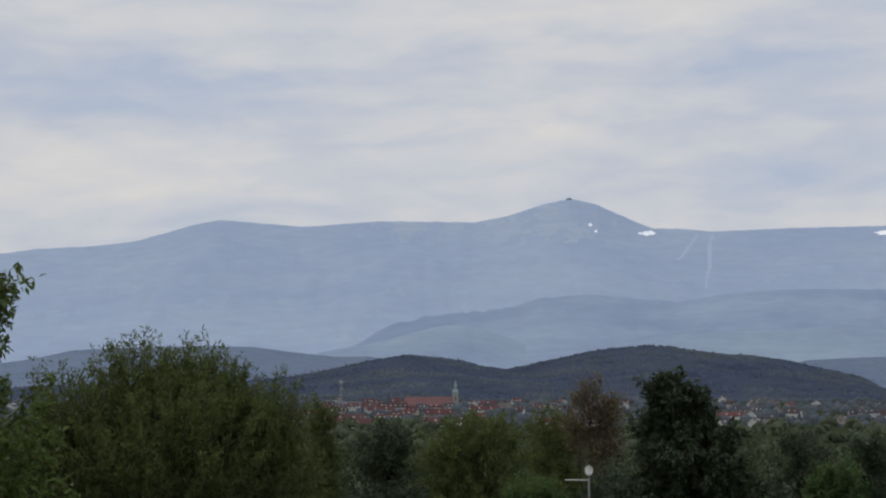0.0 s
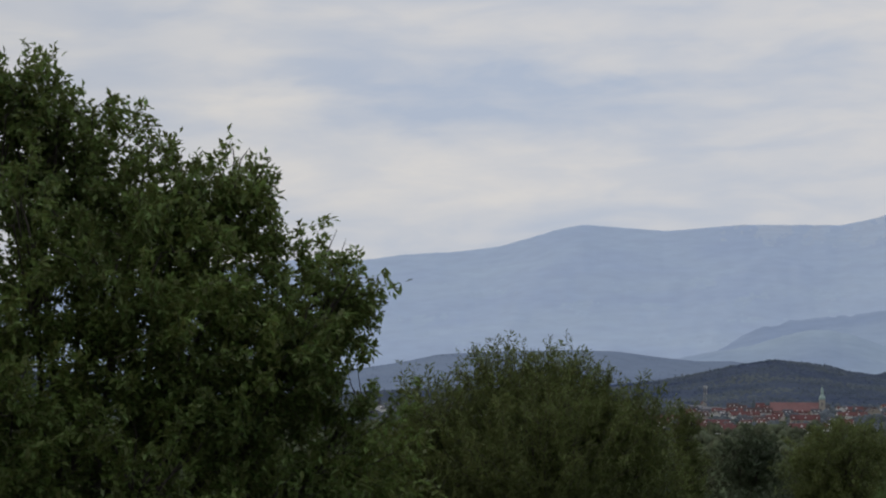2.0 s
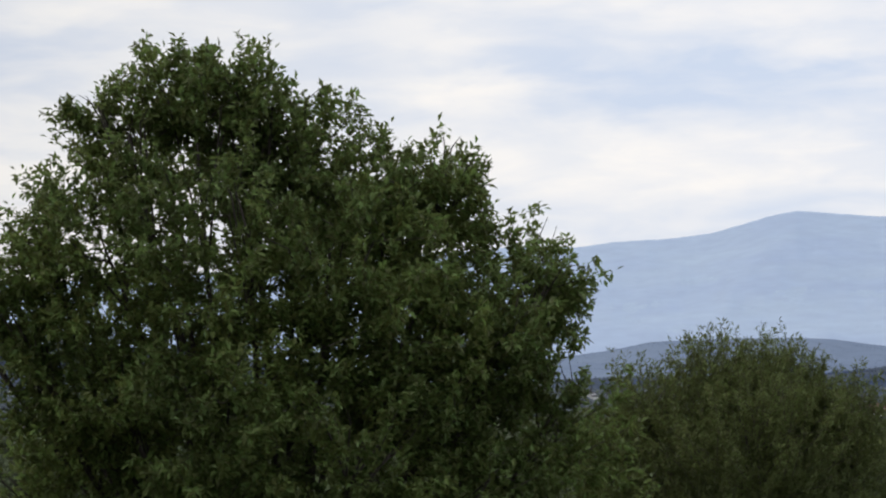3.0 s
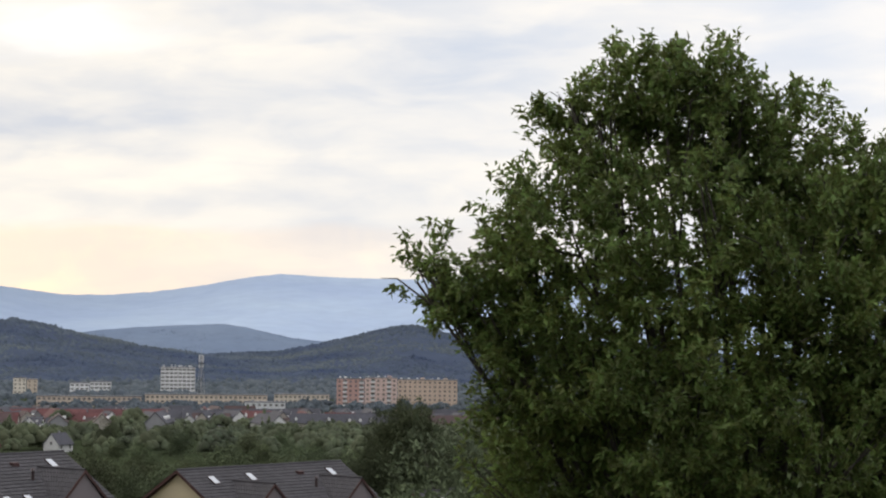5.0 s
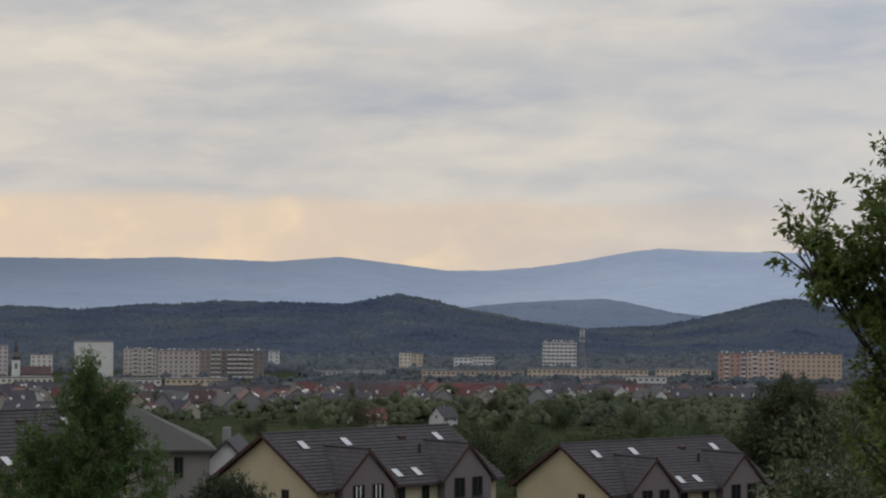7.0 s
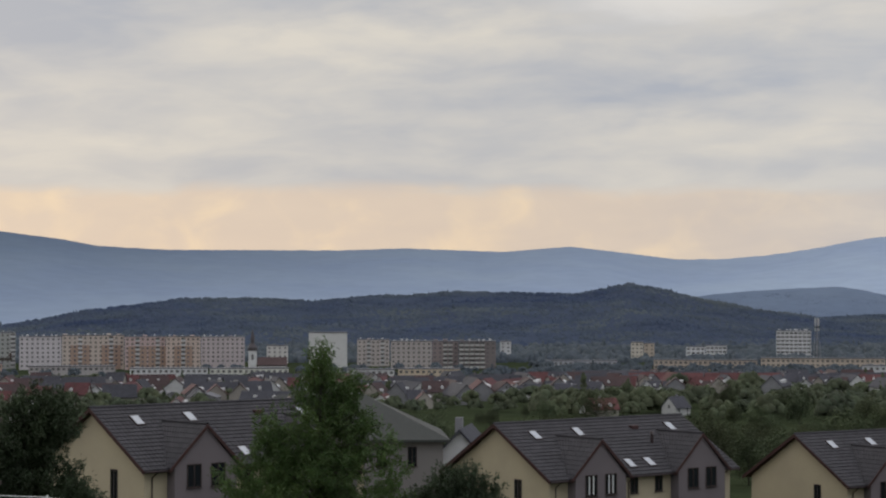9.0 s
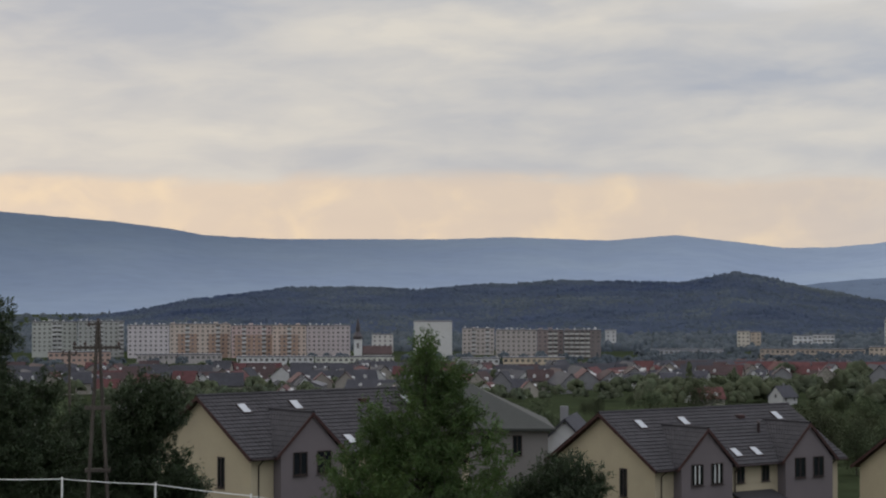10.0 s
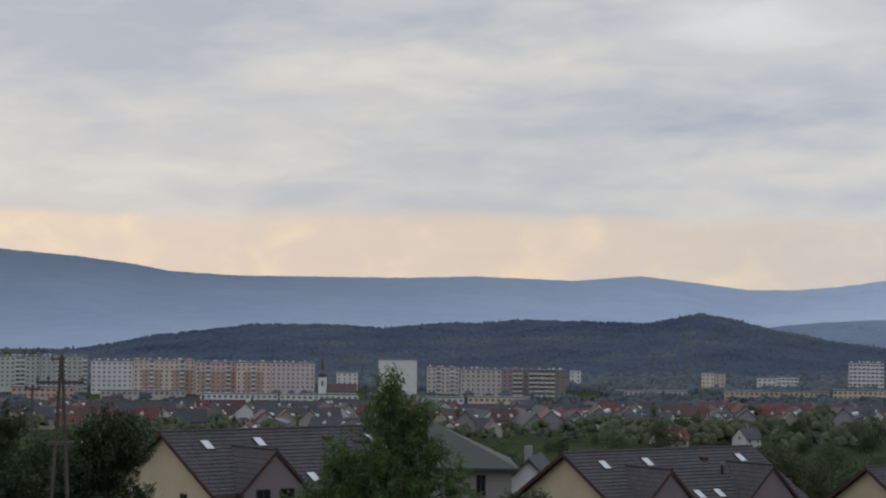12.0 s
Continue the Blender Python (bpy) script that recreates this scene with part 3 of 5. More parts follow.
# the large walnut-like tree close to the balcony
BIG = [(27.7, -0.1, 0, 1.2, 1.1), (28.2, 1.5, 0.1, 0.9, 0.8), (26.8, 0.6, .2, 1.3, 1.3), (20, -1.0, .3, 3.4, 2.4), (15.5, -2.6, .3, 2.8, 2.4), (24.5, -2.8, .3, 2.6, 2.4), (25.0, 5.8, 0, 1.1, 1.5), (23.3, 6.45, 0, 1.4, 1.7), (21.4, 6.45, .2, 1.3, 1.7), (16.0, 4.4, 0, 1.2, 1.4), (12.7, 1.7, 0, 1.1, 1.2), (17.3, 2.6, -.3, 2.0, 2.0), (17.5, 0.2, -1.2, 2.2, 2.0), (14.5, 0.4, -.8, 1.8, 1.8), (22.4, 5.7, 0, 1.9, 2.15), (20.6, 5.5, .2, 1.8, 2.1), (17.9, 4.2, .2, 1.6, 1.8), (19.5, 5.1, .5, 1.9, 2.2), (24.2, 5.15, -.3, 1.6, 2.1), (16.2, 3.3, 0, 1.9, 2.0), (14.0, 1.8, .4, 1.8, 1.9), (13.0, 0.0, 0, 1.4, 1.9), (26.6, 3.1, 0, 1.2, 1.5),
       (28.9, 2.2, .3, 0.9, 1.0), (28.7, 1.0, 0, 1.1, 0.7), (27.4, 1.2, -.4, 1.5, 1.3), (25, 2.2, -.9, 2.4, 2.4), (22, 2.5, -1.3, 2.7, 2.5), (18.5, 1.5, -1.3, 2.7, 2.5), (15.5, -1, -.8, 2.4, 2.2), (12.6, -2.0, 0, 2.0, 1.9),
       (12.2, -4.5, 0, 2.1, 2.0), (25.5, -1, -.6, 2.1, 2.0), (26, -3.6, -.3, 2.0, 2.0), (22, -1.5, -1.6, 2.8, 2.2), (18.5, -3, -1.6, 2.8, 2.2), (22, -4.8, -1.6, 2.8, 2), (15, -4.8, -1, 2.5, 2),
       (20, 2.6, 1.6, 3.0, 2.6), (16, 0, 1.6, 2.7, 2.5), (24, 0, 1.6, 2.7, 2.4), (20, -3.5, 1.6, 3.2, 2.6)]
base = on_ground(20, 32)
make_tree("walnut_tree", base, lobes_from(20, 32, base.z, BIG), 4.2, 0.24, M_LEAF, "broad-crowned tree with glossy dark green leaves on a slope", 11, 10000, 15, 0.145, 0.066, 0.055, shoots=30, inner=0.3, clump=5, spray=0.04, twig=0.85, lift=0.55, droop=0.5)

WILLOW = [(8.3, -0.95, 0, 1.2, 1.25), (6.9, -1.1, .3, 1.3, 1.2), (5.5, -1.5, .5, 1.4, 1.0), (10.0, -1.5, 0, 1.3, 1.1), (4.6, -2.2, 0, 1.1, 1.2), (7.2, -2.6, -1.2, 2.7, 1.8), (9.9, -3.4, 0, 1.9, 1.9), (4.7, -3.6, 0, 1.5, 1.8), (7, -4.9, -1, 3.2, 1.7), (7, -2.2, 1.4, 2.4, 2), (11, -3.4, 0.6, 1.2, 1.7)]
base = on_ground(7, 62)
make_tree("willow_tree", base, lobes_from(7, 62, base.z, WILLOW), 3.5, 0.26, M_LEAF_WILLOW, "bushy yellow-green willow with feathery upright shoots", 12, 15500, 8, 0.17, 0.042, 0.06, droop=-0.2, inner=0.4, clump=8, spray=0.06, twig=1.7, lift=0.9)

CHESTNUT = [(-5.85, -1.15, 0, .35, .35), (-6.5, -1.2, 0, .4, .4), (-6.2, -1.7, 0, .75, .6), (-7.0, -1.75, .2, .45, .45), (-6.9, -2.4, .2, .8, .7), (-5.8, -2.4, 0, .55, .8), (-7.5, -2.9, 0, .8, .8), (-6.5, -3.2, -.6, 1.2, .9), (-7.6, -4.3, 0, 1.1, .9), (-5.8, -4.4, -.4, 1.2, .9), (-6.8, -5, .5, 1.5, .9)]
base = on_ground(-6.6, 60)
make_tree("chestnut_tree", base, lobes_from(-6.6, 60, base.z, [(a, e + 0.25, y, w, h) for a, e, y, w, h in CHESTNUT]), 4, 0.16, M_LEAF_DARK, "dark young tree with leaves in round tufts", 13, 1500, 15, 0.22, 0.09, 0.06, clump=4, spray=0.05, twig=0.7, lift=0.5, droop=0.6)

SPARSE = [(-4.1, -1.3, 0, .55, .65), (-3.7, -1.9, .3, .5, .6), (-4.6, -1.9, 0, .5, .7), (-4.2, -2.6, 0, .6, .6)]
base = on_ground(-4.15, 90)
make_tree("sparse_tree", base, lobes_from(-4.15, 90, base.z, SPARSE), 7.5, 0.16, M_LEAF_RED, "thin tree with sparse reddish young leaves", 14, 900, 7, 0.17, 0.065, 0.10, clump=5, spray=0.06, twig=1.1, lift=0.7)

NEAR = [  # azimuth, distance, top elevation, half width in degrees, leaf, name, label
    (-0.8, 85, -1.75, 2.5, M_LEAF_WILLOW, "willow_tree", "rounded yellow-green willow among other trees"),
    (1.5, 95, -1.75, 1.3, M_LEAF_DARK, "dark_tree", "dark brownish-green tree beside a willow"),
    (-3.1, 112, -1.5, 1.3, M_LEAF_WILLOW, "small_tree", "pale olive-green small tree"),
    (3.3, 105, -1.4, 0.7, M_LEAF_WILLOW, "small_tree", "thin olive-green tree with an open crown"),
    (-9.7, 120, -2.0, 1.2, M_LEAF_DARK, "dark_tree", "dark green broad tree in a thicket"),
    (-11.6, 110, -2.2, 1.2, M_LEAF_DARK, "dark_tree", "dark green broad tree in a thicket"),
    (-10.8, 80, -3.0, 1.4, M_LEAF_FRESH, "bush", "large green bush on the slope"),
    (-8.9, 70, -3.6, 1.1, M_LEAF_DARK, "bush", "large dark green bush on the slope"),
    (-4.6, 75, -3.3, 1.2, M_LEAF_DARK, "bush", "large dark green bush on the slope"),
    (-2.4, 66, -3.5, 1.4, M_LEAF_FRESH, "bush", "large green bush on the slope"),
    (1.2, 66, -3.6, 1.4, M_LEAF_DARK, "bush", "large dark green bush on the slope"),
    (48.75, 92, -1.3, 4.3, M_LEAF_FRESH, "poplar_tree", "young green poplar with a pointed twin top"),
    (45.1, 86, -4.75, 1.7, M_LEAF_DARK, "bush", "dark green shrub beside the houses"),
    (56.4, 78, -2.55, 1.6, M_LEAF_DARK, "dark_tree", "dense dark green tree beside a power pole"),
    (60.6, 70, -0.1, 1.5, M_LEAF_DARK, "dark_tree", "dense dark green tree beside a power pole"),
    (59.2, 84, -2.4, 1.2, M_LEAF_DARK, "dark_tree", "dense dark green tree beside a power pole"),
    (29.7, 215, -1.95, 1.75, M_LEAF_MID, "willow_tree", "large round willow beyond the row houses"),
    (57.9, 98, -3.3, 1.6, M_LEAF_DARK, "bush", "large dark green bush behind a power pole"),
    (63.5, 75, 0.5, 2.0, M_LEAF_DARK, "dark_tree", "dense dark green tree beside a power pole"),
]
for k, (az, d, top, hw, leaf, name, label) in enumerate(NEAR):
    base = on_ground(az, d)
    rng = np.random.default_rng(100 + k)
    deg = d * math.pi / 180
    height = EYE + top * deg - base.z
    half = hw * deg
    lobes = []
    if name == "poplar_tree":
        for i in range(16):
            s = i / 15
            wide = half * (1.0 - 0.93 * s ** 0.95)
            side = (-1 if i % 2 else 1) * wide * 0.42
            lobes.append((side + rng.normal(0, 0.1), rng.normal(0, 0.5), height * (0.17 + 0.78 * s), (wide * 0.62, wide * 0.62, height * 0.085)))
        for out_r, up, wide in ((1.5, 0.58, 1.1), (1.45, 0.70, 0.8), (1.4, 0.79, 0.5), (-1.6, 0.5, 1.2)):     # the second leader
            lobes.append((math.cos(radians(az)) * out_r, math.sin(radians(az)) * out_r, height * up, (wide, wide, height * 0.08)))
    else:
        for i in range(11):
            a, s = rng.random() * 6.28, rng.random()
            rr = half * rng.uniform(0.42, 0.6)
            hz = height * (0.34 + 0.55 * s)
            out_r = (half - rr) * (1.0 - 0.75 * max(0, (s - 0.35) / 0.65)) * 1.05
            lobes.append((math.cos(a) * out_r, math.sin(a) * out_r, min(hz, height - rr * 0.85), (rr, rr, rr * 0.85)))
        lobes.append((0, 0, height - half * 0.5, (half * 0.5, half * 0.5, half * 0.48)))
        lobes.append((0, 0, height * 0.4, (half * 0.9, half * 0.9, height * 0.3)))
    ll = 0.0011 * d + 0.06
    make_tree(name, base, lobes, height * 0.45, 0.02 * height, leaf, label, 200 + k, int(4200 if hw > 4 else 3200 if hw > 1.3 else 2000), 16, ll * 1.15, ll * (0.34 if leaf is M_LEAF_WILLOW else 0.42), ll * 0.55, shoots=60, droop=0.15, clump=5, spray=0.0012 * d, twig=0.35 + 0.009 * d, lift=0.9 if name == "poplar_tree" or leaf is M_LEAF_WILLOW else 0.5)


# ---- row houses ----
def gable_roof_slope(name, x0, x1, half, rise, over, courses, mat, side=1):
    """One slope: courses of tiles lying over one another; local x along the ridge, y down the slope to one side."""
    V, F = [], []
    tile = 0.33
    n = max(1, int((x1 - x0) / tile))
    run = half + over
    for c in range(courses):
        a, b = run * c / courses, run * (c + 1) / courses + 0.05
        za, zb = -a / half * rise, -b / half * rise
        for i in range(n):
            xa, xb = x0 + (x1 - x0) * i / n, x0 + (x1 - x0) * (i + 1) / n - 0.012
            k = len(V)
            for x, lift in ((xa, 0.0), ((xa + xb) / 2, 0.03), (xb, 0.0)):
                V += [(x, side * a, za + lift + 0.02), (x, side * b, zb + lift + 0.085), (x, side * b, zb + lift)]
            F += [(k, k + 3, k + 4, k + 1), (k + 3, k + 6, k + 7, k + 4), (k + 1, k + 4, k + 5, k + 2), (k + 4, k + 7, k + 8, k + 5)]
    if side < 0:
        F = [f[::-1] for f in F]
    return mesh_of(name, V, F, mat)


def window_parts(parent, m, w, h, twin=False):
    """A casement with frame, glass, sill; local x across, z up from the sill, y out of the wall."""
    win = part("window", window_mesh(w, h), parent, m)
    part("pane", pane_mesh(w, h), win)
    part("sill", sill_mesh(w), win)
    if twin:
        part("curtain", curtain_mesh(w, h), win, label="white net curtain")
    return win


CACHE = {}


def window_mesh(w, h):
    if ("f", w, h) not in CACHE:
        bm = bmesh.new()
        t = 0.07
        for b in ((-w / 2, -w / 2 + t, 0, h), (w / 2 - t, w / 2, 0, h), (-w / 2 + t, w / 2 - t, 0, t), (-w / 2 + t, w / 2 - t, h - t, h), (-0.035, 0.035, t, h - t)):
            box(bm, b[0], b[1], -0.06, 0.035, b[2], b[3])
        CACHE["f", w, h] = bm_mesh("window_frame", bm, M_FRAME)
    return CACHE["f", w, h]


def pane_mesh(w, h):
    if ("p", w, h) not in CACHE:
        CACHE["p", w, h] = box_mesh("pane", M_GLASS, -w / 2 + 0.06, w / 2 - 0.06, -0.02, 0.008, 0.06, h - 0.06)
    return CACHE["p", w, h]


def sill_mesh(w):
    if ("s", w) not in CACHE:
        CACHE["s", w] = box_mesh("sill", M_PIPE, -w / 2 - 0.05, w / 2 + 0.05, -0.05, 0.12, -0.05, -0.005)
    return CACHE["s", w]


def curtain_mesh(w, h):
    if ("c", w, h) not in CACHE:
        bm = bmesh.new()
        for sx in (-1, 1):
            box(bm, sx * w * 0.17 - 0.045, sx * w * 0.17 + 0.045, 0.009, 0.014, 0.1, h - 0.1)
        CACHE["c", w, h] = bm_mesh("curtain", bm, M_WHITE)
    return CACHE["c", w, h]


def skylight(parent, m):
    sk = part("skylight", box_mesh("skylight", M_PIPE, -0.36, 0.36, -0.55, 0.55, 0, 0.09, bevel=0.01) if "sk" not in CACHE else CACHE["sk"], parent, m, "roof window with pale reflecting glass")
    CACHE["sk"] = sk.data
    if "skg" not in CACHE:
        CACHE["skg"] = box_mesh("skylight_pane", M_SKYLIGHT, -0.29, 0.29, -0.47, 0.47, 0.085, 0.1)
    part("pane", CACHE["skg"], sk)


# Local axes: x along the ridge away from the near gable, y towards the street side with the cross gables, z up from the ground.
W, RISE, LEN, EAVE = 5.96, 3.61, 19.2, 5.3
PROUD, GW, GH = 0.48, 2.88, 2.67
CROSS = (4.66, 14.91)


def row_house(place, heading, label, curtained):
    # heading: degrees by which the ridge turns to the right of the first view
    m = Matrix.Translation(place) @ Matrix.Rotation(radians(90 - heading), 4, "Z")
    h = thing("row_house", m, label, "house", "row houses")
    ridge = EAVE + RISE
    y = -1                                        # the cross gables stand on the right of the ridge
    iw, wx0, wx1 = W - 0.45, 0.45, LEN - 0.45
    drop = RISE * 0.45 / W + 0.12
    bm = bmesh.new()
    prof = [(-iw, 0), (iw, 0), (iw, EAVE), (0, ridge - 0.17), (-iw, EAVE)]
    prism(bm, prof, [(wx0, a, b) for a, b in prof], [(wx1, a, b) for a, b in prof])
    part("wall", bm_mesh("wall", bm, M_CREAM), h, label="cream rendered wall")
    for side in (-1, 1):
        part("roof", gable_roof_slope("roof", 0, LEN, W, RISE, 0.12, 17, M_TILE, side), h, Matrix.Translation((0, 0, ridge)), "dark tiled roof slope")["kind"] = "stuff"
        bm = bmesh.new()
        prism(bm, None, [(0.02, 0, ridge - 0.03), (0.02, side * (W + 0.1), EAVE - 0.09), (0.02, side * (W + 0.1), EAVE - 0.22), (0.02, 0, ridge - 0.16)],
              [(LEN - 0.02, 0, ridge - 0.03), (LEN - 0.02, side * (W + 0.1), EAVE - 0.09), (LEN - 0.02, side * (W + 0.1), EAVE - 0.22), (LEN - 0.02, 0, ridge - 0.16)])
        part("soffit", bm_mesh("soffit", bm, M_VERGE), h)
        for x in (-0.03, LEN - 0.01):
            bm = bmesh.new()
            e = [(0, ridge + 0.03), (side * (W + 0.14), EAVE - 0.07), (side * (W + 0.14), EAVE - 0.33), (0, ridge - 0.23)]
            prism(bm, None, [(x, a, b) for a, b in e], [(x + 0.045, a, b) for a, b in e])
            part("bargeboard", bm_mesh("bargeboard", bm, M_VERGE), h)
        runs = [(0.1, LEN - 0.1)] if side > 0 else [(0.1, CROSS[0] - GW), (CROSS[0] + GW, CROSS[1] - GW), (CROSS[1] + GW, LEN - 0.1)]
        for g0, g1 in runs:
            V, F = tubes([[((g0, side * (W + 0.16), EAVE - 0.17), 0.07), ((g1, side * (W + 0.16), EAVE - 0.17), 0.07)]], 8)
            part("gutter", mesh_of("gutter", V, F, M_PIPE, True), h)
    V, F = tubes([[((x, 0, ridge + 0.03 + 0.02 * (i % 2)), 0.11) for i, x in enumerate(np.linspace(0, LEN, 56))]], 8)
    part("ridge_tiles", mesh_of("ridge_tiles", V, F, M_TILE), h)
    for cx in CROSS:
        yy = y * (W + PROUD - 0.12)
        top = EAVE + GH
        bm = bmesh.new()
        gw = GW - 0.42
        prof = [(-gw, 0), (gw, 0), (gw, EAVE), (0, top - 0.15), (-gw, EAVE)]
        prism(bm, prof, [(cx + a, yy, b) for a, b in prof], [(cx + a, y * 2.0, b) for a, b in prof])
        part("gable_wall", bm_mesh("gable_wall", bm, M_MAUVE), h, label="grey-mauve rendered cross gable")
        hit = W * (RISE - GH) / RISE                    # where the cross ridge meets the main slope
        for sx in (-1, 1):
            V, F = [], []
            for c in range(9):
                a, b = GW * c / 9, GW * (c + 1) / 9 + 0.04
                za, zb = -a / GW * GH, -b / GW * GH
                n = 14
                ya0, yb0 = hit + (W - hit) * a / GW - 0.15, hit + (W - hit) * b / GW - 0.15
                for i in range(n):
                    k = len(V)
                    for t in (i / n, (i + 0.5) / n, (i + 0.97) / n):
                        lift = 0.03 if abs(t * n - i - 0.5) < 0.1 else 0.0
                        pa, pb = ya0 + (W + PROUD - ya0) * t, yb0 + (W + PROUD - yb0) * t
                        V += [(cx + sx * a, y * pa, top + za + lift + 0.02), (cx + sx * b, y * pb, top + zb + lift + 0.05), (cx + sx * b, y * pb, top + zb + lift)]
                    F += [(k, k + 3, k + 4, k + 1), (k + 3, k + 6, k + 7, k + 4), (k + 1, k + 4, k + 5, k + 2), (k + 4, k + 7, k + 8, k + 5)]
            part("gable_roof", mesh_of("gable_roof", V, F, M_TILE), h, label="dark tiled cross-gable slope")["kind"] = "stuff"
            bm = bmesh.new()
            e = [(0, top + 0.03), (sx * (GW + 0.06), EAVE - 0.04), (sx * (GW + 0.06), EAVE - 0.30), (0, top - 0.24)]
            prism(bm, None, [(cx + a, y * (W + PROUD), b) for a, b in e], [(cx + a, y * (W + PROUD + 0.05), b) for a, b in e])
            part("bargeboard", bm_mesh("bargeboard", bm, M_VERGE), h)
        V, F = tubes([[((cx, y * t, top + 0.04), 0.1) for t in np.linspace(hit, W + PROUD, 16)]], 8)
        part("ridge_tiles", mesh_of("ridge_tiles", V, F, M_TILE), h)
        face = Matrix.Translation((cx, yy, 0)) @ Matrix.Rotation(math.pi, 4, "Z")
        for dx in (-0.95, 0.95):
            window_parts(h, face @ Matrix.Translation((dx, 0, EAVE - 1.3)), 1.15, 1.5, cx == CROSS[0] and curtained)
            window_parts(h, face @ Matrix.Translation((dx, 0, 0.9)), 0.95, 1.4)
    street = Matrix.Translation((0, y * iw, 0)) @ Matrix.Rotation(math.pi, 4, "Z")
    for x in (8.7, 11.2):
        window_parts(h, street @ Matrix.Translation((-x, 0, EAVE - 1.45)), 0.8, 1.2)
        window_parts(h, street @ Matrix.Translation((-x, 0, 0.4)), 1.0, 2.0)
    bm = bmesh.new()
    prism(bm, None, [(7.7, y * iw, 3.25), (7.7, y * (iw + 1.7), 2.65), (7.7, y * (iw + 1.7), 2.5), (7.7, y * iw, 3.1)], [(11.9, y * iw, 3.25), (11.9, y * (iw + 1.7), 2.65), (11.9, y * (iw + 1.7), 2.5), (11.9, y * iw, 3.1)])
    part("porch_roof", bm_mesh("porch_roof", bm, M_TILE), h)
    for x in (1.0, 8.1, 17.9):
        V, F = tubes([[((x, y * (W + 0.12), EAVE - 0.25), 0.045), ((x, y * (iw + 0.07), EAVE - 0.6), 0.045), ((x, y * (iw + 0.07), 0.1), 0.045)]], 7)
        part("downpipe", mesh_of("downpipe", V, F, M_PIPE, True), h)
    gable = Matrix.Translation((wx0, 0, 0)) @ Matrix.Rotation(math.pi / 2, 4, "Z")
    for yy in (-2.2,):
        window_parts(h, gable @ Matrix.Translation((yy, 0, EAVE - 2.2)), 0.8, 2.0)
        window_parts(h, gable @ Matrix.Translation((yy, 0, 0.6)), 0.8, 1.6)
    slope = math.atan2(RISE, W)
    for x, s in ((2.7, 0.25), (7.0, 0.23), (16.6, 0.22), (8.8, 0.83), (10.8, 0.83)):
        p = Matrix.Translation((x, y * W * s, ridge - RISE * s + 0.05)) @ Matrix.Rotation(-y * slope, 4, "X")
        skylight(h, p)
    for x, s in ((13.1, 0.49),):
        z = ridge - RISE * s
        bm = bmesh.new()
        bmesh.ops.create_cone(bm, segments=10, radius1=0.13, radius2=0.11, depth=0.75, cap_ends=True, matrix=Matrix.Translation((x, y * W * s, z + 0.35)))
        bmesh.ops.create_cone(bm, segments=10, radius1=0.2, radius2=0.05, depth=0.14, cap_ends=True, matrix=Matrix.Translation((x, y * W * s, z + 0.82)))
        part("flue", bm_mesh("flue", bm, M_PIPE), h, label="dark metal flue with a cowl")
    bm = bmesh.new()
    box(bm, 12.5, 13.2, y * W * 0.2 - 0.25, y * W * 0.2 + 0.25, ridge - RISE * 0.2 - 0.1, ridge - RISE * 0.2 + 0.22)
    bmesh.ops.bevel(bm, geom=bm.edges[:], offset=0.05, segments=1, affect="EDGES")
    part("roof_vent", bm_mesh("roof_vent", bm, M_VERGE), h, label="low red-brown roof vent")
    return h


def house_at(az, d, ridge_z, heading, label, curtained=False):
    p = at(az, d, ridge_z - EAVE - RISE)
    # a footing down to the slope
    h = row_house(p, heading, label, curtained)
    part("plinth", box_mesh("plinth", M_GREYWALL, 0.43, LEN - 0.43, -W + 0.43, W - 0.43, -4.0, -0.01), h)
    return h


house_at(43.99, 150.0, 35.87, 5.5, "cream row house with dark tiled roof and two mauve cross gables", True)
house_at(35.83, 167.9, 34.12, 11.5, "cream row house with dark tiled roof and roof windows")
house_at(54.99, 136.6, 37.82, 1.3, "cream row house with dark tiled roof beside dark trees")
house_at(29.4, 180.0, 31.6, 14.0, "cream row house partly hidden behind a large tree")


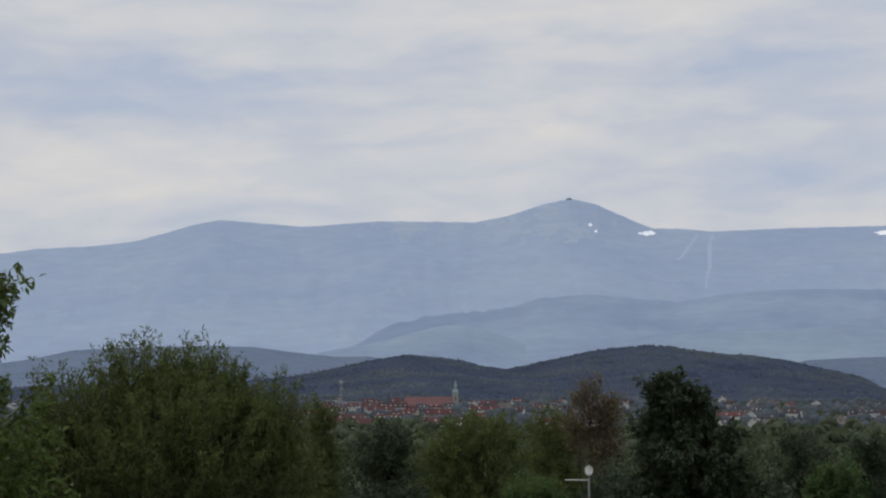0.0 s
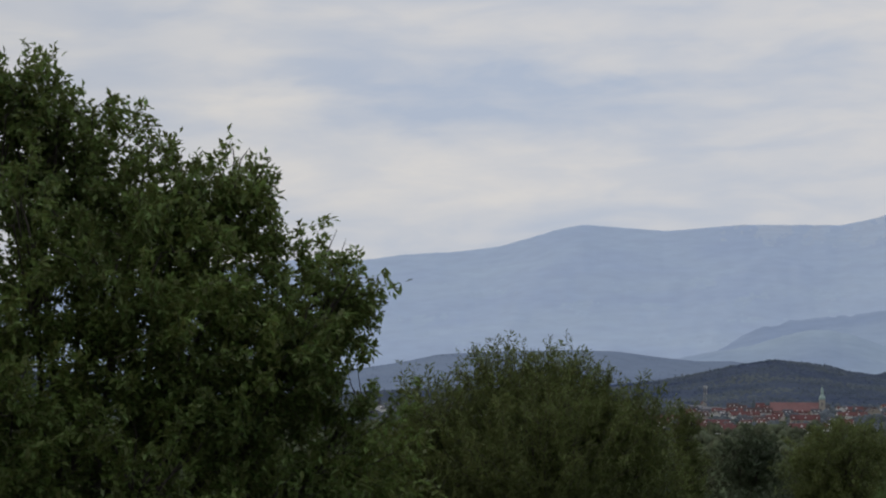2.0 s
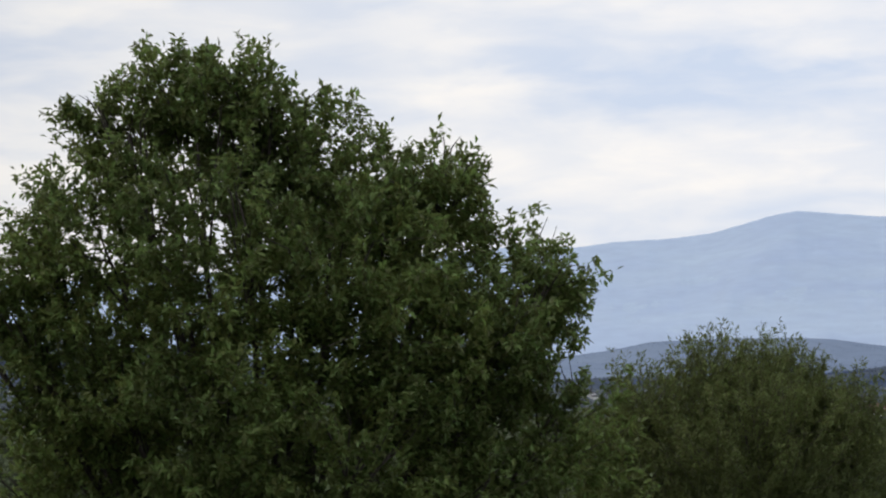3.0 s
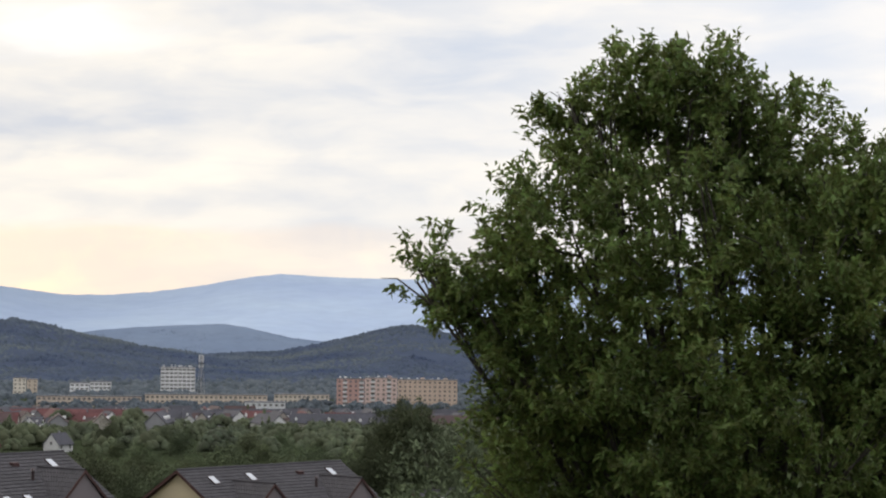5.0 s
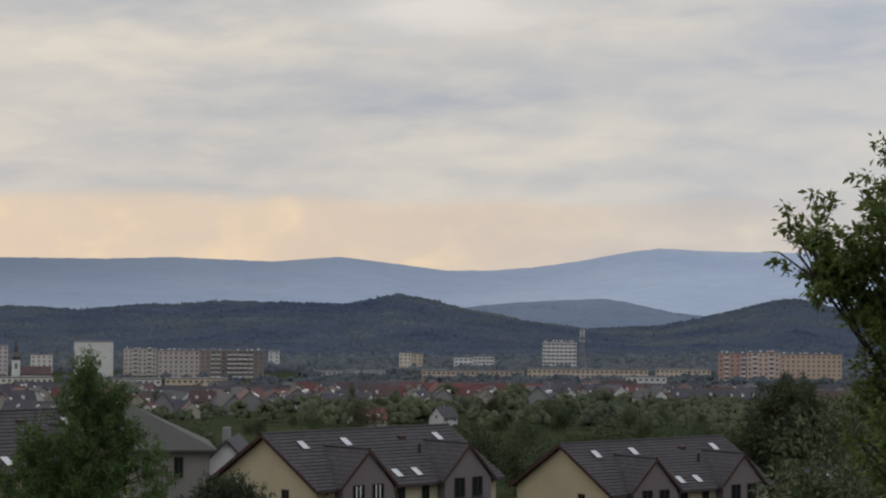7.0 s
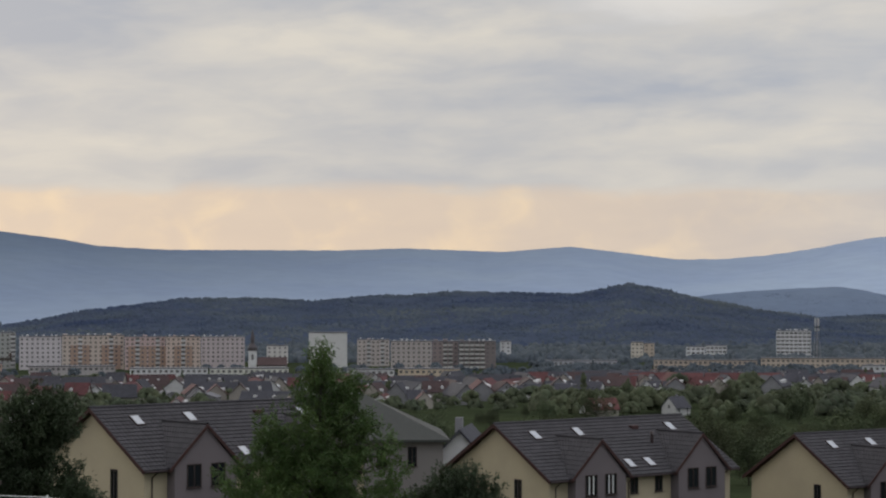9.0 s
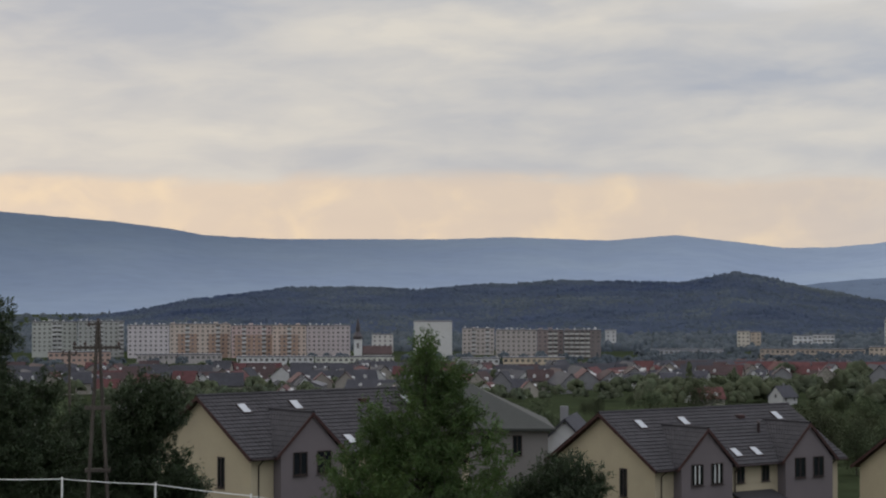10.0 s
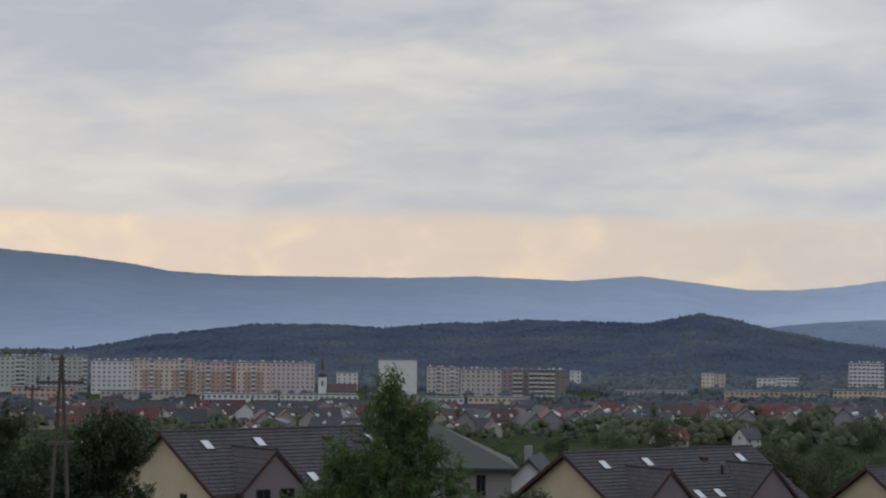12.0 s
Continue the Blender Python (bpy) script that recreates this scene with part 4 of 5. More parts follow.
# a hip-roofed house behind the row
def hip_house(place, turn, wide, deep, eave, ridge, label):
    h = thing("hip_roof_house", Matrix.Translation(place) @ Matrix.Rotation(radians(turn), 4, "Z"), label, "house")
    part("wall", box_mesh("wall", M_GREYWALL, -wide / 2, wide / 2, 0, deep, -3, eave), h)
    bm = bmesh.new()
    o, ins = 0.6, deep * 0.5
    e = [bm.verts.new(p) for p in ((-wide / 2 - o, -o, eave), (wide / 2 + o, -o, eave), (wide / 2 + o, deep + o, eave), (-wide / 2 - o, deep + o, eave))]
    e2 = [bm.verts.new((v.co.x, v.co.y, eave - 0.22)) for v in e]
    r = [bm.verts.new((-wide / 2 + ins, deep / 2, ridge)), bm.verts.new((wide / 2 - ins, deep / 2, ridge))]
    for f in ((e[0], e[1], r[1], r[0]), (e[1], e[2], r[1]), (e[2], e[3], r[0], r[1]), (e[3], e[0], r[0]), tuple(e2)):
        bm.faces.new(f)
    for i in range(4):
        bm.faces.new((e[i], e[(i + 1) % 4], e2[(i + 1) % 4], e2[i]))
    part("roof", bm_mesh("roof", bm, M_GREYROOF), h, label="grey-green sheet hip roof")
    bm = bmesh.new()
    prism(bm, None, [(-wide / 2 + 6, deep / 2 - 4.5, ridge - 1.1), (-wide / 2 + 9, deep / 2 - 4.5, ridge - 1.1), (-wide / 2 + 7.5, deep / 2 - 4.5, ridge - 0.05)],
          [(-wide / 2 + 6, deep / 2, ridge - 1.1), (-wide / 2 + 9, deep / 2, ridge - 1.1), (-wide / 2 + 7.5, deep / 2, ridge - 0.05)])
    part("dormer", bm_mesh("dormer", bm, M_VERGE), h)
    face = Matrix.Rotation(math.pi, 4, "Z")
    for x in (-wide / 2 + 3, 0.0, wide / 2 - 5.2, wide / 2 - 2.6):
        window_parts(h, face @ Matrix.Translation((-x, 0, eave - 2.3)), 0.8, 1.7)
    return h


p = at(48.7, 176, 27.6)
hip_house(p, 48.7, 20.5, 13, 33.0 - 27.6, 36.5 - 27.6, "large grey house with a grey-green hip roof")


# ---- the town ----
def town_material(name, color, vary=0.1):
    return material(name, color, 0.9, vary, 12, None, 1.2, objvary=0.12)


WALLS = [town_material("white_render", (0.56, 0.56, 0.555)), town_material("pale_cream_render", (0.33, 0.305, 0.27)), town_material("grey_render", (0.22, 0.22, 0.23))]
ROOFS = [town_material("red_clay_roof", (0.105, 0.042, 0.042), 0.3), town_material("dark_slate_roof", (0.058, 0.058, 0.070), 0.25), town_material("brown_red_roof", (0.070, 0.046, 0.046), 0.25), town_material("grey_felt_roof", (0.13, 0.13, 0.145), 0.2)]
M_FARGLASS = material("far_window_glass", (0.13, 0.125, 0.125), 0.3, 0.15, 5, objvary=0.35)


def town_house(wall, roof, w, l, e, r, seed):
    """A small gabled house: walls, roof with overhang, chimney, windows on two sides."""
    rng = random.Random(seed)
    h = thing("town_house", Matrix.Identity(4), "small gabled town house with a tiled roof", "house", "town houses")
    bm = bmesh.new()
    prof = [(-w / 2, 0), (w / 2, 0), (w / 2, e), (0, e + r), (-w / 2, e)]
    prism(bm, prof, [(-l / 2, a, b if b else -2) for a, b in prof], [(l / 2, a, b if b else -2) for a, b in prof])
    part("wall", bm_mesh("wall", bm, wall), h)
    bm = bmesh.new()
    k = r / (w / 2)
    for s in (-1, 1):
        e0 = [(0, e + r + 0.25), (s * (w / 2 + 0.5), e - 0.5 * k + 0.25), (s * (w / 2 + 0.5), e - 0.5 * k), (0, e + r)]
        prism(bm, None, [(-l / 2 - 0.4, a, b) for a, b in e0], [(l / 2 + 0.4, a, b) for a, b in e0])
    part("roof", bm_mesh("roof", bm, roof), h)
    cx = rng.uniform(-l / 4, l / 4)
    part("chimney", box_mesh("chimney", WALLS[2], cx - 0.35, cx + 0.35, 0.4, 1.1, e + r * 0.5, e + r + 1.0), h)
    key = ("tw", 0)
    if key not in CACHE:
        CACHE[key] = box_mesh("window", M_FARGLASS, -0.55, 0.55, -0.06, 0.04, 0, 1.3)
    if l > 9.5 and roof is not ROOFS[3]:
        if "dorm" not in CACHE:
            bm = bmesh.new()
            prism(bm, None, [(-0.8, 0, 0), (0.8, 0, 0), (0.8, 0, 1.1), (0, 0, 1.7), (-0.8, 0, 1.1)], [(-0.8, 2.6, 0.6), (0.8, 2.6, 0.6), (0.8, 2.6, 1.1), (0, 2.6, 1.7), (-0.8, 2.6, 1.1)])
            CACHE["dorm"] = bm_mesh("dormer", bm, WALLS[0])
        for x in (-l / 5, l / 5):
            part("dormer", CACHE["dorm"], h, Matrix.Translation((x, -w * 0.42, e + r * 0.14)), "small white dormer")
    for s in (-1, 1):
        for x in np.linspace(-l / 2 + 1.8, l / 2 - 1.8, min(3, max(2, int(l / 3.5)))):
            part("window", CACHE[key], h, Matrix.Translation((x, s * (w / 2 + 0.01), e - 1.9)))
        part("window", CACHE[key], h, Matrix.Translation((s * (l / 2 + 0.01), 0.0, e - 0.4)) @ Matrix.Rotation(math.pi / 2, 4, "Z"))
    return h


KINDS = [(WALLS[0], ROOFS[0], 8, 10, 3.2, 3.2), (WALLS[0], ROOFS[1], 8, 10, 3.8, 3.4), (WALLS[1], ROOFS[2], 9, 12, 3.8, 3.8), (WALLS[1], ROOFS[1], 9, 24, 3.6, 3.6), (WALLS[0], ROOFS[0], 9, 30, 3.4, 3.4), (WALLS[2], ROOFS[3], 11, 18, 4.0, 1.8),
         (WALLS[0], ROOFS[1], 8, 9, 3.5, 4.2), (WALLS[1], ROOFS[0], 8, 11, 3.8, 4.0)]
protos = []
for k, spec in enumerate(KINDS):
    protos.append(town_house(*spec, k))
used = []


def free(p, gap):
    for q, g in used:
        if (q.x - p.x) ** 2 + (q.y - p.y) ** 2 < (gap + g) ** 2:
            return False
    used.append((p, gap))
    return True


rng = random.Random(7)
placed = [False] * len(protos)


def put_house(k, az, d, turn, size=0.78):
    m = Matrix.Translation(on_ground(az, d)) @ Matrix.Rotation(radians(turn), 4, "Z")
    if placed[k]:
        t = copy_thing(protos[k], m)
    else:
        t = protos[k]
        t.matrix_basis = m
        placed[k] = True
    t.scale = (size, size, size)


# fixed ones first: the white gabled house in the fields, the red-roofed terraces
for k, az, d, turn in ((6, 39.0, 545, 89), (6, 44.75, 196, 128), (4, 39.3, 850, 44), (4, 37.2, 860, 42), (6, 42.9, 720, 60), (6, 42.1, 725, 55), (0, 41.5, 560, 100), (7, 41.0, 520, 60), (3, 31.4, 270, 110), (4, 52.6, 560, 140), (0, 56.8, 480, 150), (7, 45.9, 600, 140), (0, 47.0, 610, 120)):
    used.append((on_ground(az, d), 8))
    put_house(k, az, d, turn, 1.0 if d < 200 or d > 800 else 0.62)
used += [(on_ground(39.1, d), 6) for d in range(400, 540, 10)]        # an open view to the white gable
tries = 0
count = 0
while count < 210 and tries < 9000:
    tries += 1
    az, d = rng.uniform(27, 66), math.sqrt(rng.uniform(620 ** 2, 1180 ** 2))
    if az > 43 and d > 890 or d > 1000:
        continue
    if d < 760 and rng.random() < 0.45 or az < 41 and d < 780:                      # fields and trees lie here
        continue
    k = rng.choices(range(8), (2, 6, 3, 4, 1, 4, 6, 2))[0]
    p = on_ground(az, d)
    if free(p, 7 if k in (3, 4) else 4.5):
        put_house(k, az, d, size=0.62, turn=az + (rng.uniform(-22, 22) if rng.random() < 0.55 else 90 + rng.uniform(-25, 25)))
        count += 1
count = 0
while count < 75 and tries < 12000:
    tries += 1
    az, d = rng.gauss(0.0, 4.5), rng.uniform(1250, 1900)
    if -14 < az < 12 and free(on_ground(az, d), 8):
        put_house(rng.choice((0, 2, 4, 7, 5, 1)), az, d, az + rng.uniform(-30, 30))
        count += 1


def far_houses(n, az0, az1, d0, d1, seed, label):
    """Roofs and gables too small to pick apart, joined: walls, two roof slabs and pale dormers each."""
    r = random.Random(seed)
    V, F, S = [], [], []
    got = t = 0
    while got < n and t < 40 * n:
        t += 1
        az, d = r.uniform(az0, az1), math.sqrt(r.uniform(d0 ** 2, d1 ** 2))
        p = on_ground(az, d)
        if not free(p, 3.2):
            continue
        got += 1
        w, l, e, h = r.uniform(6, 8), r.choice((7, 8, 10, 14, 20)), r.uniform(2.6, 4.0), r.uniform(2.4, 3.6)
        m = Matrix.Translation(p) @ Matrix.Rotation(radians(az + (r.uniform(-18, 18) if r.random() < 0.5 else 90 + r.uniform(-25, 25))), 4, "Z")
        wall, roof = r.choice((0, 0, 1, 1, 2)), r.choice((3, 4, 4, 4, 5))

        def solid(a, b, slot):
            k, q = len(V), len(a)
            V.extend((m @ Vector(c))[:] for c in a + b)
            faces = [tuple(range(k, k + q)), tuple(range(k + q, k + 2 * q))] + [(k + i, k + (i + 1) % q, k + q + (i + 1) % q, k + q + i) for i in range(q)]
            F.extend(faces)
            S.extend([slot] * len(faces))

        prof = [(-w / 2, -2), (w / 2, -2), (w / 2, e), (0, e + h), (-w / 2, e)]
        solid([(-l / 2, a, b) for a, b in prof], [(l / 2, a, b) for a, b in prof], wall)
        for sd in (-1, 1):
            sl = [(0, e + h + 0.22), (sd * (w / 2 + 0.4), e - 0.2), (sd * (w / 2 + 0.4), e - 0.4), (0, e + h)]
            solid([(-l / 2 - 0.3, a, b) for a, b in sl], [(l / 2 + 0.3, a, b) for a, b in sl], roof)
        for i in range(int(l / 4)):
            if r.random() < 0.6:
                x = -l / 2 + 2 + 4 * i
                g = [(x - 0.45, e + h * 0.25), (x + 0.45, e + h * 0.25), (x + 0.45, e + h * 0.25 + 0.8), (x, e + h * 0.25 + 1.15), (x - 0.45, e + h * 0.25 + 0.8)]
                solid([(a, -w * 0.42, b) for a, b in g], [(a, -w * 0.1, b) for a, b in g], 0)
    me = bpy.data.meshes.new("distant_houses")
    me.from_pydata(V, [], F)
    for mt in WALLS + ROOFS[:3]:
        me.materials.append(mt)
    me.polygons.foreach_set("material_index", S)
    me.update()
    tagged(new("distant_houses", me), label, "houses", kind="stuff")


far_houses(150, 27, 43, 760, 980, 31, "crowded dark and red roofs of a distant town")
far_houses(190, 43, 66, 640, 890, 33, "crowded dark slate roofs of distant terraces")
far_houses(90, -14, 12, 1300, 1950, 32, "red and grey roofs of a distant small town")


def facade_window(w, h):
    if ("fw", w, h) not in CACHE:
        CACHE["fw", w, h] = box_mesh("window", M_FARGLASS, -w / 2, w / 2, -0.1, 0.05, 0, h)
    return CACHE["fw", w, h]


def block(name, az0, az1, top, d, tint, label, storey=2.7, bay=2.9, win=(1.25, 1.2), loggia=(), panel=None, roof_tint=None, deep=12.0, stripes=None, blank=False):
    """A slab block facing the balcony: body, parapet roof, lift houses, every window, loggia towers."""
    mid = (az0 + az1) / 2
    wide = d * radians(az0 - az1)
    z0 = ground_z(mid, d)
    high = EYE + d * math.tan(radians(top)) - z0
    b = thing(name, Matrix.Translation(at(mid, d, z0)) @ Matrix.Rotation(radians(mid), 4, "Z"), label, "apartment block" if high > 10 else "building", "town blocks")
    mat = town_material(name + "_wall", tuple(min(0.6, c * 1.03) for c in tint), 0.08)
    part("wall", box_mesh("wall", mat, -wide / 2, wide / 2, 0, deep, -3, high), b)
    part("roof", box_mesh("roof", ROOFS[3] if roof_tint is None else roof_tint, -wide / 2 - 0.25, wide / 2 + 0.25, -0.25, deep + 0.25, high, high + 0.5), b)
    if high > 14 and not blank:
        rb = random.Random(int(az0 * 100))
        x = -wide / 2 + 2
        while x < wide / 2 - 2:
            w = rb.choice((0.4, 0.5, 0.7, 1.3))
            part("roof_stack", box_mesh("roof_stack", mat if w > 1 else WALLS[0], x - w, x + w, 3, 5, high + 0.5, high + rb.uniform(0.9, 1.7)), b)
            x += rb.uniform(2.5, 6.5)
    if blank:
        return b
    n = max(1, int(wide / bay))
    floors = max(1, int((high - 0.6) / storey))
    data = facade_window(*win)
    for c in range(n):
        x = -wide / 2 + wide * (c + 0.5) / n
        if c in loggia:
            if panel is not None:
                part("painted_panel", box_mesh("painted_panel", panel, -wide / n * 1.9, wide / n * 1.9, -0.04, 0.02, -1, high * 0.72), b, Matrix.Translation((x, 0, 0)), "salmon painted facade panel")
            for f in range(floors):
                z = high - storey * (f + 1)
                part("balcony", CACHE.setdefault(("bal", tint), box_mesh("balcony", WALLS[0] if stripes is None else stripes, -1.35, 1.35, -1.1, 0, 0, 1.05)), b, Matrix.Translation((x, 0, z)))
                part("balcony_door", CACHE.setdefault("bd", box_mesh("balcony_door", M_FARGLASS, -1.2, 1.2, -0.06, 0.04, 1.05, 2.3)), b, Matrix.Translation((x, 0, z)))
            continue
        for f in range(floors):
            part("window", data, b, Matrix.Translation((x, 0, high - storey * (f + 1) + 0.65)))
    return b


M_SALMON = material("salmon_facade_paint", (0.40, 0.275, 0.215), 0.9, 0.15, 6, (0.37, 0.27, 0.22), 1.0)
M_LEDGE = material("pale_balcony_panel", (0.5, 0.49, 0.46), 0.8, 0.1, 5)
block("slab_block", 59.4, 58.2, -0.98, 1330, (0.40, 0.41, 0.38), "grey-green slab block of flats", loggia=(4, 5))
block("slab_block", 58.18, 56.95, -0.97, 1320, (0.38, 0.39, 0.37), "grey slab block of flats with dark balconies", loggia=(3, 4, 8))
block("slab_block", 56.85, 55.74, -1.08, 1300, (0.56, 0.52, 0.53), "pale lilac slab block of flats")
block("slab_block", 55.72, 54.06, -1.05, 1300, (0.59, 0.50, 0.43), "cream and peach slab block of flats", loggia=(3, 9), panel=M_SALMON)
block("slab_block", 54.04, 52.95, -1.09, 1290, (0.57, 0.44, 0.41), "salmon pink slab block of flats", loggia=(2, 6), panel=M_SALMON)
block("slab_block", 52.93, 52.0, -1.09, 1285, (0.59, 0.47, 0.40), "peach slab block of flats", loggia=(3,), panel=M_SALMON)
block("slab_block", 51.98, 50.8, -1.10, 1330, (0.52, 0.46, 0.46), "pale pinkish slab block of flats")
block("slab_block", 50.2, 49.62, -1.34, 1400, (0.55, 0.53, 0.51), "pale grey block of flats")
block("tower_block", 49.05, 48.0, -0.98, 1230, (0.60, 0.58, 0.56), "tall pale tower block with a blank end wall", blank=True)
block("slab_block", 47.72, 46.84, -1.18, 1350, (0.50, 0.45, 0.42), "cream slab block of flats", loggia=(2, 5))
block("slab_block", 46.8, 45.68, -1.22, 1290, (0.40, 0.36, 0.34), "grey-beige slab block of flats")
block("slab_block", 45.66, 44.95, -1.22, 1290, (0.25, 0.205, 0.20), "dark brown slab block of flats", loggia=(2, 3), stripes=M_LEDGE)
block("slab_block", 44.93, 43.92, -1.22, 1285, (0.22, 0.19, 0.185), "dark brown slab block with pale balcony strips", loggia=(0, 1, 2, 3, 4), stripes=M_LEDGE)
block("slab_block", 43.8, 43.5, -1.22, 1500, (0.60, 0.60, 0.60), "narrow white block of flats")
block("tower_block", 40.22, 39.88, -1.24, 1480, (0.58, 0.53, 0.45), "cream tower block among lower houses")
block("tower_block", 39.86, 39.58, -1.27, 1500, (0.45, 0.38, 0.31), "beige tower block among lower houses")
block("office_block", 38.72, 38.2, -1.36, 1500, (0.58, 0.60, 0.63), "white office building with flat roof", win=(2.2, 1.2))
block("office_block", 38.18, 37.62, -1.33, 1520, (0.58, 0.59, 0.60), "white office building with flat roof", win=(2.2, 1.2))
block("tower_block", 36.29, 35.36, -0.92, 1500, (0.60, 0.62, 0.66), "white high-rise block with rows of windows", win=(2.4, 1.3))
block("slab_block", 31.5, 30.75, -1.19, 1240, (0.43, 0.27, 0.24), "red and cream slab block of flats", loggia=(1, 4), stripes=WALLS[0])
block("slab_block", 30.73, 29.85, -1.16, 1240, (0.50, 0.37, 0.33), "salmon slab block of flats", loggia=(1, 4), stripes=WALLS[0])
block("slab_block", 29.83, 28.2, -1.2, 1300, (0.43, 0.33, 0.27), "orange-brown slab block of flats")
for az0, az1, top, d, tint, label in ((53.9, 51.8, -1.95, 1120, (0.62, 0.62, 0.60), "long low white shop building"), (51.75, 49.6, -1.96, 1130, (0.60, 0.58, 0.52), "long low cream shop building"), (56.6, 54.3, -1.88, 1160, (0.45, 0.42, 0.41), "long low grey shop building"),
                                      (58.97, 57.3, -1.80, 1120, (0.50, 0.36, 0.30), "low pinkish brick building"), (46.6, 44.9, -1.98, 1100, (0.55, 0.45, 0.34), "low beige building with flat roof"), (39.6, 36.8, -1.72, 1280, (0.48, 0.40, 0.33), "long beige row of low flats"),
                                      (36.7, 33.4, -1.66, 1300, (0.52, 0.44, 0.36), "long beige row of low flats"), (34.0, 32.9, -1.85, 1130, (0.56, 0.57, 0.60), "white office building with flat roof"), (42.6, 40.6, -1.75, 1300, (0.36, 0.37, 0.40), "long grey hall with flat roof"), (33.2, 31.7, -1.63, 1330, (0.50, 0.44, 0.37), "long beige row of low flats"), (48.0, 46.7, -2.0, 1090, (0.52, 0.52, 0.52), "low white building with flat roof")):
    block("low_building", az0, az1, top, d, tint, label, deep=10, win=(1.6, 1.3))


def church(az, d, label, nave_len, nave_w, nave_eave, nave_ridge, tower, spire, turn, roof, wall, tower_side):
    c = thing("church", Matrix.Translation(on_ground(az, d)) @ Matrix.Rotation(radians(az + turn), 4, "Z"), label, "church")
    bm = bmesh.new()
    prof = [(-nave_w / 2, -2), (nave_w / 2, -2), (nave_w / 2, nave_eave), (0, nave_ridge), (-nave_w / 2, nave_eave)]
    prism(bm, prof, [(-nave_len / 2, a, b) for a, b in prof], [(nave_len / 2, a, b) for a, b in prof])
    part("nave", bm_mesh("nave", bm, wall), c)
    bm = bmesh.new()
    for s in (-1, 1):
        e = [(0, nave_ridge + 0.4), (s * (nave_w / 2 + 0.6), nave_eave), (s * (nave_w / 2 + 0.6), nave_eave - 0.4), (0, nave_ridge)]
        prism(bm, None, [(-nave_len / 2 - 0.4, a, b) for a, b in e], [(nave_len / 2 + 0.4, a, b) for a, b in e])
    part("roof", bm_mesh("roof", bm, roof), c, label="steep church roof")
    x = tower_side * (nave_len / 2 + 3)
    part("tower", box_mesh("tower", wall, x - 2.3, x + 2.3, -2.3, 2.3, -2, tower), c)
    bm = bmesh.new()
    z = tower
    for r0, r1, h in ((2.9, 2.9, 0.4), (2.4, 2.7, 1.2), (2.7, 1.1, 2.6), (1.1, 1.1, 2.0), (1.4, 0.1, spire)):
        bmesh.ops.create_cone(bm, segments=8, radius1=r0, radius2=r1, depth=h, cap_ends=True, matrix=Matrix.Translation((x, 0, z + h / 2)))
        z += h
    part("spire", bm_mesh("spire", bm, M_SPIRE), c, label="green copper spire")
    for k in np.linspace(-nave_len / 2 + 4, nave_len / 2 - 4, 5):
        part("window", facade_window(1.4, 4.5), c, Matrix.Translation((k, -nave_w / 2, nave_eave - 6)))
    part("window", facade_window(1.4, 3.0), c, Matrix.Translation((x, -2.3, tower - 5)))
    return c


M_SPIRE = material("copper_patina", (0.25, 0.34, 0.32), 0.7, 0.2, 3)
church(0.40, 1700, "large church with a red roof and a slim tower", 38, 13, 4, 10.3, 13, 5.0, 0, M_CHURCHROOF, WALLS[1], 1)
M_DARKSPIRE = material("dark_slate_spire", (0.08, 0.07, 0.075), 0.7, 0.2, 3)
c = church(50.05, 1180, "small white church with a dark spire", 16, 9, 5, 9, 13, 6.0, 0, ROOFS[2], WALLS[0], -1)
for o in c.children:
    if o.name.startswith("spire"):
        o.data.materials[0] = M_DARKSPIRE
        o["label"] = "dark slate spire"


def mast(az, d, top, base_w, label):
    p = on_ground(az, d)
    high = EYE + d * math.tan(radians(top)) - p.z
    m = thing("lattice_mast", Matrix.Translation(p), label, "mast")
    V, F = tubes([[((sx * base_w, sy * base_w, 0), 0.16), ((sx * 0.5, sy * 0.5, high), 0.1)] for sx in (-1, 1) for sy in (-1, 1)], 5)
    part("legs", mesh_of("legs", V, F, M_STEEL), m)
    paths = []
    steps = int(high / 3)
    for i in range(steps):
        a, b = i / steps, (i + 1) / steps
        wa, wb = base_w + (0.5 - base_w) * a, base_w + (0.5 - base_w) * b
        for sy in (-1, 1):
            paths += [[((-wa, sy * wa, a * high), 0.07), ((wb, sy * wb, b * high), 0.07)], [((wa, sy * wa, a * high), 0.07), ((-wb, sy * wb, b * high), 0.07)]]
    V, F = tubes(paths, 4)
    part("bracing", mesh_of("bracing", V, F, M_STEEL), m)
    for i, z in enumerate((0.97, 0.86, 0.8)):
        for a in (0, 2.1, 4.2):
            part("antenna", box_mesh("antenna", WALLS[0], -0.35, 0.35, -0.2, 0.2, -1.6, 1.6), m, Matrix.Translation((math.cos(a) * 1.4, math.sin(a) * 1.4, high * z)))
    V, F = tubes([[((0, 0, high - 0.5), 0.12), ((0, 0, high + 5), 0.04)]], 5)
    part("rod", mesh_of("rod", V, F, M_STEEL), m)


mast(35.2, 1420, -0.60, 2.0, "tall grey lattice telecom mast")
mast(2.8, 1750, -0.75, 1.6, "slim grey lattice mast in the town")


